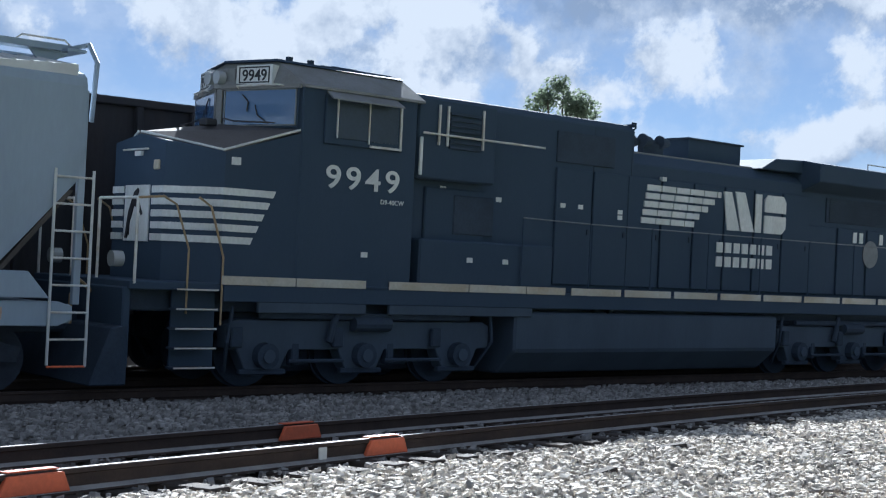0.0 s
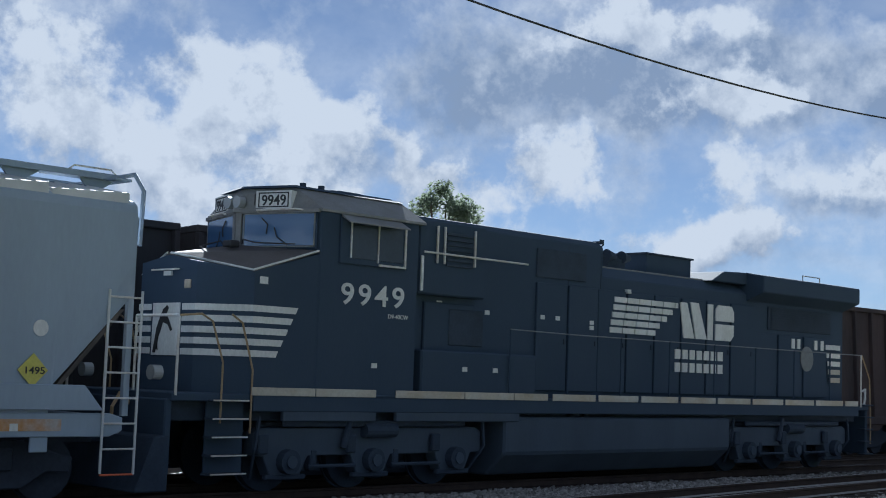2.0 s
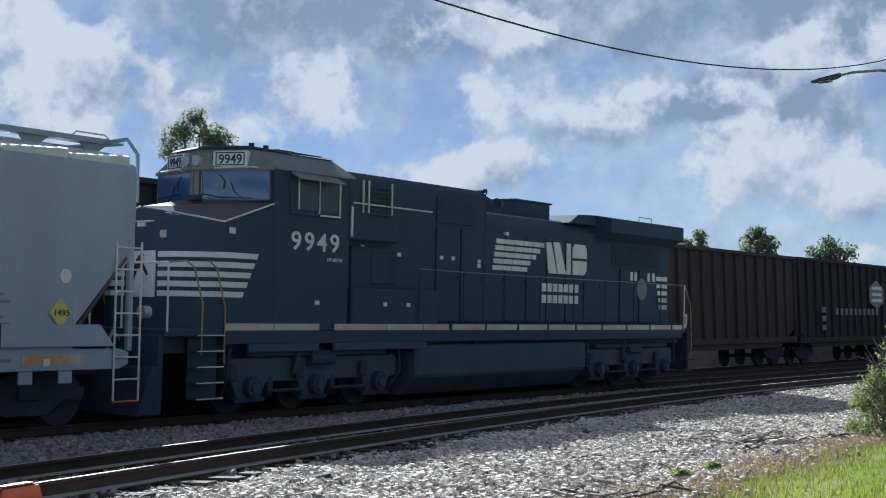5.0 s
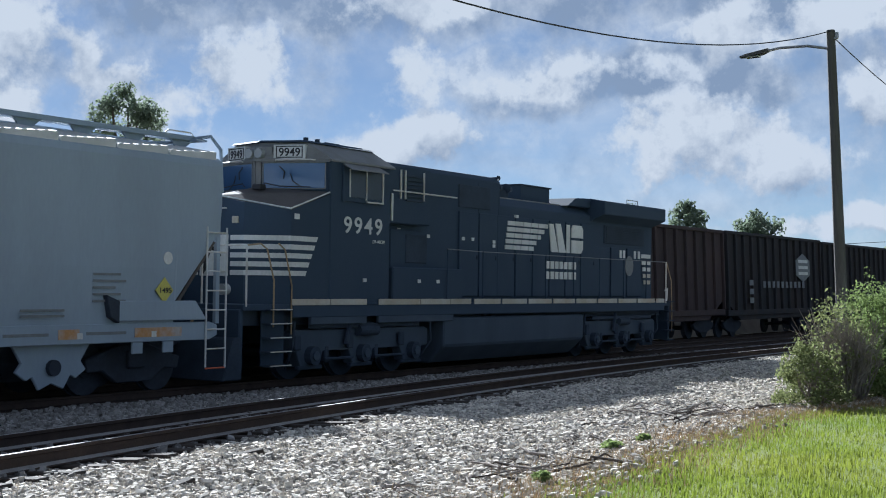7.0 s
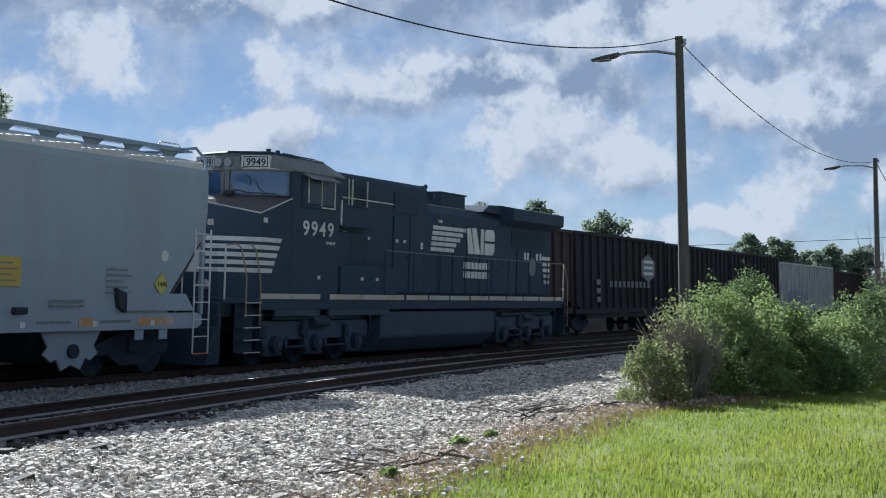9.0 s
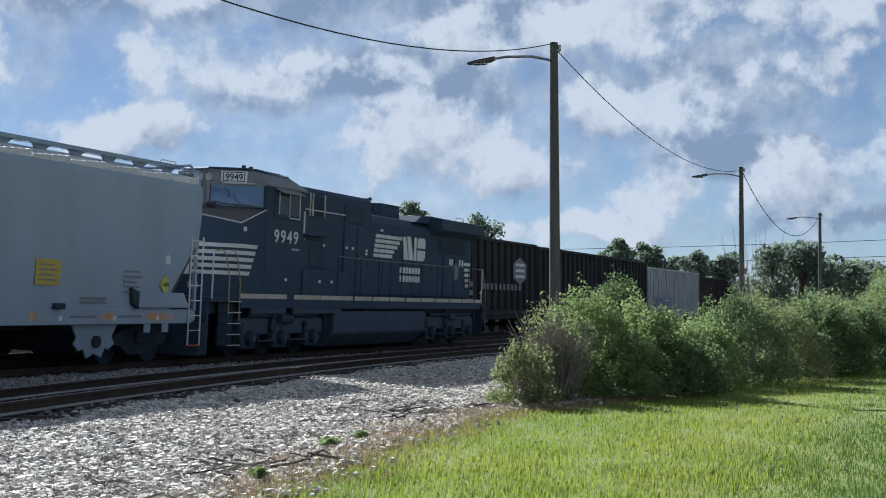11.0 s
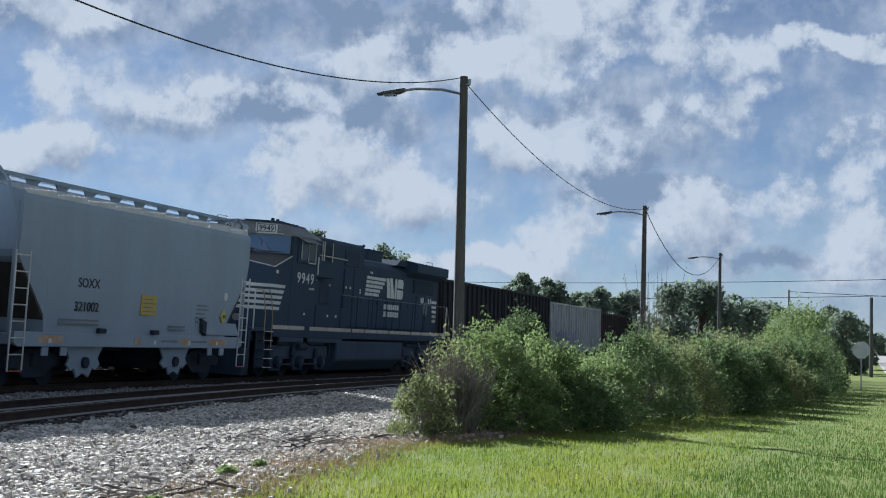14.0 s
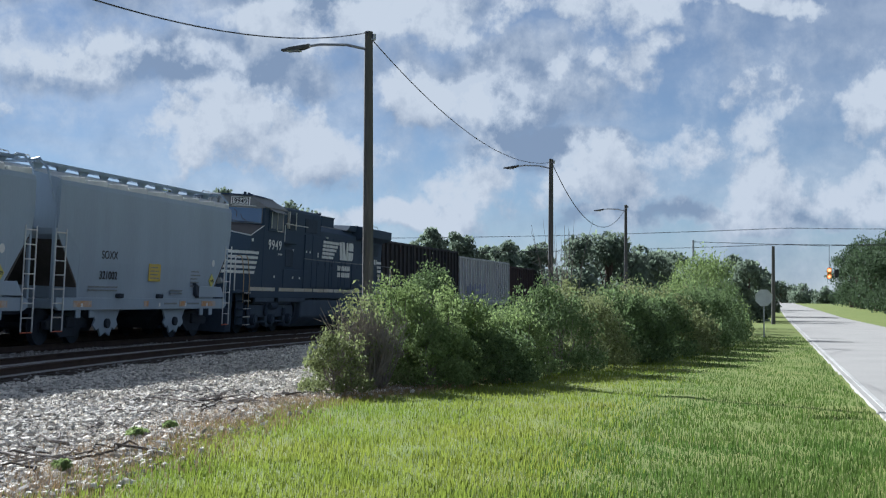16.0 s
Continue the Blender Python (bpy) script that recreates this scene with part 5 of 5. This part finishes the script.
def bush(x, y, r, top, leaf, count, size, seed, label, twiggy=0.3, wide=1.0):
    rng = np.random.default_rng(seed)
    z = land(x, y)
    h = top - z
    b = thing("bush", label, "bush", "hedge along the verge", at=pose(x, y, z))
    # many small clumps over a lumpy dome, with a few sunk between them
    n = 46
    ang, up = rng.random(n) * 6.28, rng.random(n) ** 0.8
    rim = np.sqrt(1 - (up * 0.97) ** 2) * r * rng.uniform(0.62, 0.98, n)
    C = np.stack([np.cos(ang) * rim * wide, np.sin(ang) * rim, h * (0.08 + 0.8 * up * rng.uniform(0.8, 1.05, n))], -1)
    low = np.linspace(0, 6.28, 14, endpoint=False)
    C = np.concatenate([C, [[0, 0, h * 0.84], [0.2 * r, 0.1 * r, h * 0.7], [0, 0, h * 0.45]], np.stack([np.cos(low) * r * 0.85 * wide, np.sin(low) * r * 0.85, 0 * low + 0.14 * h], -1)])
    R = np.concatenate([r * rng.uniform(0.15, 0.32, n), [h * 0.15, h * 0.18, r * 0.55], 0 * low + 0.24 * r])
    V, F = leaf_cloud(C, R, count, size, rng, 0.8, 0.4)
    V[:, 2] = np.maximum(V[:, 2], 0.03)
    # loose shoots stand out of the outline
    S = np.stack([C[:, 0], C[:, 1], C[:, 2] + R * 0.8], -1)
    V2, F2 = leaf_cloud(S, R * 0.3 + 0.06, count // 8, size, rng, 2.0)
    soup("crown", np.concatenate([V, np.maximum(V2, [-99, -99, 0.02])]), np.concatenate([F, F2 + len(V)]), leaf, b)
    part("stem", stems([(0, 0, -0.05, h * 0.85), (0.3 * r, -0.2 * r, -0.05, h * 0.7), (-0.35 * r, -0.1 * r, -0.05, h * 0.65)], rng, 0.02, int(4 + 14 * twiggy), 0.45), TWIG, b, "thin bare stems")
    return b


HEDGE = [  # x, y, radius, top, leaf, leaves, twigs
    (22.3, 6.75, 0.62, 0.62, LEAF_OLIVE, 3800, 0.8), (23.4, 6.45, 0.7, 1.25, LEAF_OLIVE, 700, 4.0), (24.2, 6.9, 0.8, 1.4, LEAF_OLIVE, 1000, 3.4), (25.5, 6.6, 1.0, 1.62, LEAF_BRIGHT, 9000, 1.2),
    (24.9, 5.75, 0.85, 0.75, LEAF_BRIGHT, 9000, 0.3), (26.3, 5.7, 1.2, 1.3, LEAF_BRIGHT, 16000, 0.3), (31.2, 7.2, 1.15, 1.95, LEAF, 11000, 0.4), (26.6, 4.9, 0.9, 0.5, LEAF, 9000, 0.2),
    (28.8, 5.0, 1.1, 0.85, LEAF_BRIGHT, 10000, 0.2), (30.9, 4.4, 1.5, 1.5, LEAF, 17000, 0.2), (32.4, 6.1, 1.4, 1.0, LEAF, 9000, 0.2), (33.6, 3.9, 1.5, 1.2, LEAF_OLIVE, 12000, 0.4),
    (36.6, 3.4, 1.7, 1.35, LEAF, 12000, 0.2), (38.6, 4.9, 1.9, 1.5, LEAF_OLIVE, 9000, 0.5), (40.2, 2.8, 1.6, 1.15, LEAF, 11000, 0.2), (43.8, 2.5, 1.8, 1.3, LEAF_OLIVE, 10000, 0.2), (46.4, 3.9, 2.0, 1.5, LEAF_OLIVE, 8000, 0.3),
    (48.0, 2.0, 1.7, 1.3, LEAF, 9000, 0.2), (52.2, 1.7, 1.9, 1.4, LEAF, 9000, 0.2), (56.7, 1.5, 1.8, 1.5, LEAF, 8000, 0.2), (61.0, 2.0, 2.0, 3.3, LEAF_BRIGHT, 10000, 0.2), (66.5, 2.2, 2.0, 2.5, LEAF, 7000, 0.2),
    (72.0, 2.4, 2.2, 2.2, LEAF, 6500, 0.2), (78.0, 2.4, 2.4, 2.4, LEAF, 6000, 0.2), (86.0, 2.4, 2.6, 2.6, LEAF, 6000, 0.2), (52.5, 5.0, 2.4, 1.6, LEAF_OLIVE, 6500, 0.4), (58.0, 4.6, 2.6, 1.8, LEAF, 6500, 0.2)]
for k, (x, y, r, t, leaf, n, tw) in enumerate(HEDGE):
    bush(x, y, r if x < 30 or x > 58 else r * 0.86, t, leaf, n, 0.036 if x < 35 else 0.055, 50 + k,
         {LEAF: "dense green shrub in a backlit hedge", LEAF_BRIGHT: "bright yellow-green shrub in a backlit hedge", LEAF_OLIVE: "thin olive shrub with bare twigs"}[leaf], tw, 1.25)


def tree(x, y, base, top, r, leaf, count, size, seed, label, low=0.35):
    rng = np.random.default_rng(seed)
    h = top - base
    t = thing("tree", label, "tree", "trees round the yard", at=pose(x, y, base))
    n = 22
    ang, rad = rng.random(n) * 6.28, r * np.sqrt(rng.random(n)) * 0.8
    cz = h * (low + (0.93 - low) * rng.random(n) * (1 - 0.5 * (rad / r) ** 2))
    C = np.concatenate([np.stack([np.cos(ang) * rad, np.sin(ang) * rad, cz], -1), [[0, 0, h * 0.9]]])
    R = np.concatenate([r * rng.uniform(0.24, 0.5, n), [r * 0.3]])
    V, F = leaf_cloud(C, R, count, size, rng, 0.85)
    soup("crown", V, F, leaf, t)
    bm = tube([(0, 0, -0.2), (0.1, 0.05, h * 0.3), (0, 0, h * 0.6), (0.1, 0, h * 0.85)], r * 0.09, 8, None, r * 0.02)
    for c in C[:12]:
        tube([(0, 0, h * low * 0.8), tuple(c * [0.5, 0.5, 0.8]), tuple(c)], r * 0.035, 5, bm, 0.02)
    part("trunk", bm, BARK, t, "brown branching trunk")


def tree_at(head, top_deg, d, r, leaf, count, size, seed, label, low=0.35):
    a = radians(head)
    x, y = d * math.sin(a), d * math.cos(a)
    tree(x, y, -0.9, EYE[2] + 1.06 * d * math.tan(radians(top_deg)) + 0.15, r, leaf, count, size, seed, label, low)


tree_at(45.6, 9.8, 48, 1.25, LEAF_HAZY, 5200, 0.085, 1, "young green broadleaf tree behind the cars", 0.62)
tree_at(37.4, 8.05, 52, 0.6, LEAF_HAZY, 900, 0.09, 2, "thin young treetop behind the cars", 0.75)
tree_at(46.9, 7.7, 54, 0.8, LEAF_HAZY, 1800, 0.09, 3, "young green broadleaf tree behind the cars", 0.62)
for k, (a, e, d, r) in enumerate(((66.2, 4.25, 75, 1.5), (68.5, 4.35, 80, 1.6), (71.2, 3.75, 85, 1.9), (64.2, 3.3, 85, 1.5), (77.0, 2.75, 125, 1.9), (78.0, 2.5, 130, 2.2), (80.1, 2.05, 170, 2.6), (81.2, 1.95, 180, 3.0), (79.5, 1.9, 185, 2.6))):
    tree_at(a, e, d, r, LEAF_HAZY, 3600, 0.002 * d, 20 + k, "broadleaf tree showing above the stored cars", 0.45)
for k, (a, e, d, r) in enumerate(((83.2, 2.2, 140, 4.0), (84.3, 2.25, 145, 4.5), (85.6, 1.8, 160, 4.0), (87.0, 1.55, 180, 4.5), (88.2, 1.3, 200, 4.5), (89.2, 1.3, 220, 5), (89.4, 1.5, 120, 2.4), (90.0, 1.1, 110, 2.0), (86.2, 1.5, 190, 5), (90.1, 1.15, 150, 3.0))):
    tree_at(a, e, d, r, LEAF_HAZY, 4200, 0.0022 * d, 60 + k, "dark green broadleaf tree in a far grove", 0.12)
for k in range(20):
    x = 84 + 11 * k
    tree(x, road_l(x) - 14.0 - (k % 3) * 1.6, -1.0, 6.4 + (k % 4) * 0.7 + 0.014 * x, 4.4 + 0.5 * (k % 2), LEAF_WOOD, 5500, 0.22, 90 + k, "dark green roadside tree in a wood", 0.06)
for k in range(4):
    tree(420 + 14 * k, -22 + 6 * k, -1.2, 3.4 + (k % 3), 5, LEAF_HAZY, 2500, 0.5, 130 + k, "hazy far tree at the road's end", 0.1)


# Unseen growth, added to shade the bright ground below the stored cars.
def undergrowth():
    rng = np.random.default_rng(8)
    xs = np.arange(0, 170, 1.5)
    C = np.stack([xs + rng.normal(0, 0.5, len(xs)), 26.9 + rng.normal(0, 0.5, len(xs)), 1.3 + 0.4 * rng.random(len(xs)) + GRADE * np.minimum(xs, 140)], -1)
    V, F = leaf_cloud(C, 1.1 + 0.6 * rng.random(len(xs)), 16000, 0.14, rng, 1.0)
    tagged(soup("undergrowth", V, F, LEAF_HAZY), "weedy undergrowth added behind the stored cars to shade the gap below", "undergrowth", kind="stuff")


undergrowth()


def bare_tree(x, y, top):
    rng = np.random.default_rng(5)
    z = land(x, y)
    t = thing("bare_tree", "leafless dead sapling in the hedge", "tree", at=pose(x, y, z))
    part("trunk", stems([(0, 0, -0.1, top - z)], rng, 0.035, 14, 0.3), TWIG, t)


bare_tree(54.5, 7.2, 4.3)


# ---------------- ballast, grass and litter ----------------
def scatter_stones():
    rng = np.random.default_rng(11)
    # broken stones: an uneven foot under a smaller, tilted top
    base = np.array([[-1, -1, -0.7], [1, -1, -0.7], [1, 1, -0.7], [-1, 1, -0.7], [-0.75, -0.7, 0.55], [0.7, -0.75, 0.5], [0.75, 0.7, 0.6], [-0.7, 0.75, 0.55]])
    tri = np.array([[0, 1, 5], [0, 5, 4], [1, 2, 6], [1, 6, 5], [2, 3, 7], [2, 7, 6], [3, 0, 4], [3, 4, 7], [4, 5, 6], [4, 6, 7]])

    def stones(name, x, y, lo, hi, material, label):
        n = len(x)
        s = rng.uniform(lo, hi, n) * np.where(rng.random(n) < 0.06, 1.6, 1.0)
        v = base[None] * s[:, None, None] * rng.uniform(0.6, 1.2, (n, 1, 3)) * rng.uniform(0.75, 1.2, (n, 8, 1))
        a, tx, ty = rng.random(n) * 6.28, rng.normal(0, 0.2, n), rng.normal(0, 0.2, n)
        ca, sa = np.cos(a), np.sin(a)
        vx = v[..., 0] * ca[:, None] - v[..., 1] * sa[:, None]
        vy = v[..., 0] * sa[:, None] + v[..., 1] * ca[:, None]
        v = np.stack([vx, vy, v[..., 2] + vx * tx[:, None] + vy * ty[:, None]], -1)
        z = ground_z(x, y) + s * 0.25
        # little heaps and hollows
        z += 0.012 + 0.018 * (1 + np.sin(x * 2.1 + 1.3 * np.sin(y * 1.7)) * np.sin(y * 2.6 + x * 0.4))
        v += np.stack([x, y, z], -1)[:, None]
        f = tri[None] + (np.arange(n) * 8)[:, None, None]
        ob = soup(name, v.reshape(-1, 3), f.reshape(-1, 3), material)
        tagged(ob, label, "ballast", kind="stuff")

    def spread(n, x0, x1, keep):
        u = rng.random(n)
        x = x0 + (x1 - x0) * u ** 1.35
        y = rng.uniform(5.0, 17.4, n)
        k = keep(x, y)
        return x[k], y[k]
    shoulder = lambda x, y: (y < siding_y(x) - 1.22 + rng.normal(0, 0.08, len(x))) & (y > grass_edge(x) + 0.1 + rng.normal(0, 0.35, len(x)))
    x, y = spread(185000, 3.5, 40, shoulder)
    stones("ballast_shoulder", x, y, 0.016, 0.032, STONE, "pale crushed stone ballast beside the siding")
    between = lambda x, y: (y > siding_y(x) - 1.25) & (y < 17.3) & ((y > siding_y(x) + 1.2) | (rng.random(len(x)) < 0.3))
    x, y = spread(60000, 2.5, 55, between)
    stones("ballast_bed", x, y, 0.018, 0.038, STONE_DIRTY_SHADED, "dirty crushed stone ballast between the tracks, darkened for shade too")


scatter_stones()


def scatter_grass():
    rng = np.random.default_rng(12)

    def blades(name, x, y, hmin, hmax, width, material, label, lean=0.5):
        n = len(x)
        h = rng.uniform(hmin, hmax, n)
        a = rng.random(n) * 6.28
        z = ground_z(x, y) - 0.01
        p = np.stack([x, y, z], -1)
        side = np.stack([np.cos(a), np.sin(a), 0 * a], -1) * (width * rng.uniform(0.6, 1.4, n))[:, None]
        bend = np.stack([-np.sin(a) * 0.6 + 0.5, np.cos(a) * 0.6 - 0.2, 0 * a], -1) * (lean * h * rng.random(n))[:, None]
        up = np.stack([0 * h, 0 * h, h], -1)
        V = np.stack([p - side, p + side, p + up * 0.55 + bend * 0.35 + side * 0.7, p + up * 0.55 + bend * 0.35 - side * 0.7, p + up * 0.95 + bend], 1).reshape(-1, 3)
        o = np.arange(n)[:, None] * 5
        F = np.concatenate([o + [0, 1, 2], o + [0, 2, 3], o + [3, 2, 4]])
        tagged(soup(name, V, F, material), label, "grass", kind="stuff")

    n = 320000
    d = 5.5 + 60 * rng.random(n) ** 2.3
    a = np.radians(rng.uniform(57, 97, n))
    x, y = d * np.sin(a), d * np.cos(a)
    k = (y < grass_edge(x) + rng.normal(0, 0.25, n) - 0.1) & (y > road_l(x) + 0.1) & ~((x > 22) & (y > grass_edge(x) - 0.9))
    deep = y + rng.normal(0, 0.5, n) < np.interp(x, [6, 14, 30, 60], [1.0, 1.7, 1.6, 1.0])
    blades("grass", x[k & ~deep], y[k & ~deep], 0.03, 0.1, 0.006, GRASS, "lush yellow-green grass on the verge")
    blades("roadside_grass", x[k & deep], y[k & deep], 0.03, 0.09, 0.006, GRASS_DEEP, "deep green mown grass beside the road")
    n = 26000
    x = rng.uniform(9, 30, n)
    y = grass_edge(x) + rng.normal(0.05, 0.45, n)
    blades("dry_grass", x, y, 0.03, 0.13, 0.004, DRYGRASS, "dry stalks along the edge of the ballast", 1.0)


scatter_grass()


def tufts():
    rng = np.random.default_rng(13)
    for x, y, r in ((14.6, 6.75, 0.16), (15.6, 6.8, 0.1), (11.6, 6.1, 0.1)):
        z = land(x, y)
        w = thing("weed", "small green weed tuft at the ballast's edge", "weed", "weeds at the ballast's edge", at=pose(x, y, z))
        V, F = leaf_cloud([[0, 0, 0.1], [r * 0.6, 0.05, 0.07], [-r * 0.6, 0, 0.08]], [r * 0.8, r * 0.6, r * 0.6], 380, 0.04, rng, 0.7)
        V[:, 2] = np.maximum(V[:, 2] * 0.8, 0.0)
        soup("leaves", V, F, LEAF_BRIGHT, w)
    for k in range(84):
        x = rng.uniform(9.5, 21.0)
        y = float(grass_edge(np.array(x))) + 0.2 + rng.random() * (1.2 if x < 15 else 2.2)
        if k < 12:
            x, y = 10.8 + rng.random() * 2.6, 6.1 + rng.random() * 0.8
        if k >= 46:
            x, y = 18.3 + rng.random() * 3.4, 7.2 + rng.random() * 1.5
        z = land(x, y) + 0.015
        L = rng.uniform(0.15, 0.75) * (1.4 if k >= 46 else 1.0)
        a = rng.normal(0.3, 0.7)
        stick = tube([(-L / 2, 0, 0.03), (-L / 6, rng.normal() * 0.04, 0.05), (L / 4, rng.normal() * 0.05, 0.045 + rng.random() * 0.06), (L / 2, rng.normal() * 0.06, 0.03)], rng.uniform(0.008, 0.025), 6, None, 0.006)
        ob = part("stick", stick, TWIG if k % 3 else TIE)
        ob.matrix_basis = pose(x, y, z, 0, 0, math.degrees(a))
        tagged(ob, "dead broken branch lying on the stones", "stick", "dead sticks on the ballast")
    for k, (x, y, L, a) in enumerate(((11.0, 9.3, 0.6, -20), (9.0, 8.3, 0.5, 10), (8.1, 7.1, 0.7, 5), (18.5, 10.1, 0.5, 30), (12.9, 8.4, 0.35, 12))):
        ob = part("timber_scrap", box(-L / 2, L / 2, -0.05, 0.05, -0.03, 0.035, 0.01), TIE)
        ob.matrix_basis = pose(x, y, land(x, y) + 0.02, 4, -6, a)
        tagged(ob, "broken weathered timber scrap on the stones", "timber scrap", "timber scraps on the ballast")


tufts()

# ---------------- what moves ----------------
def travel(t):
    """The train's way at t: a smooth curve through the rows."""
    ts = [r[0] for r in ROWS]
    ss = [r[4] for r in ROWS]
    k = max(0, min(len(ts) - 2, sum(1 for v in ts if v <= t) - 1))

    def slope(i):
        a, b = max(i - 1, 0), min(i + 1, len(ts) - 1)
        return (ss[b] - ss[a]) / (ts[b] - ts[a])
    d = ts[k + 1] - ts[k]
    u = (t - ts[k]) / d
    return ((2 * u ** 3 - 3 * u * u + 1) * ss[k] + (u ** 3 - 2 * u * u + u) * d * slope(k)
            + (3 * u * u - 2 * u ** 3) * ss[k + 1] + (u ** 3 - u * u) * d * slope(k + 1))


def motions():
    steps = [i * 0.2 for i in range(81)]
    for ob, x0 in TRAIN:
        walk(ob, [(t, pose(x0 + travel(t), MAIN_Y, GRADE * (x0 + travel(t)), LEAN, 0.24, 0)) for t in steps])
    for ob, x, r in WHEELS:
        walk(ob, [(t, pose(x, 0, r, 0, math.degrees(travel(t) / r), 0)) for t in steps])


motions()
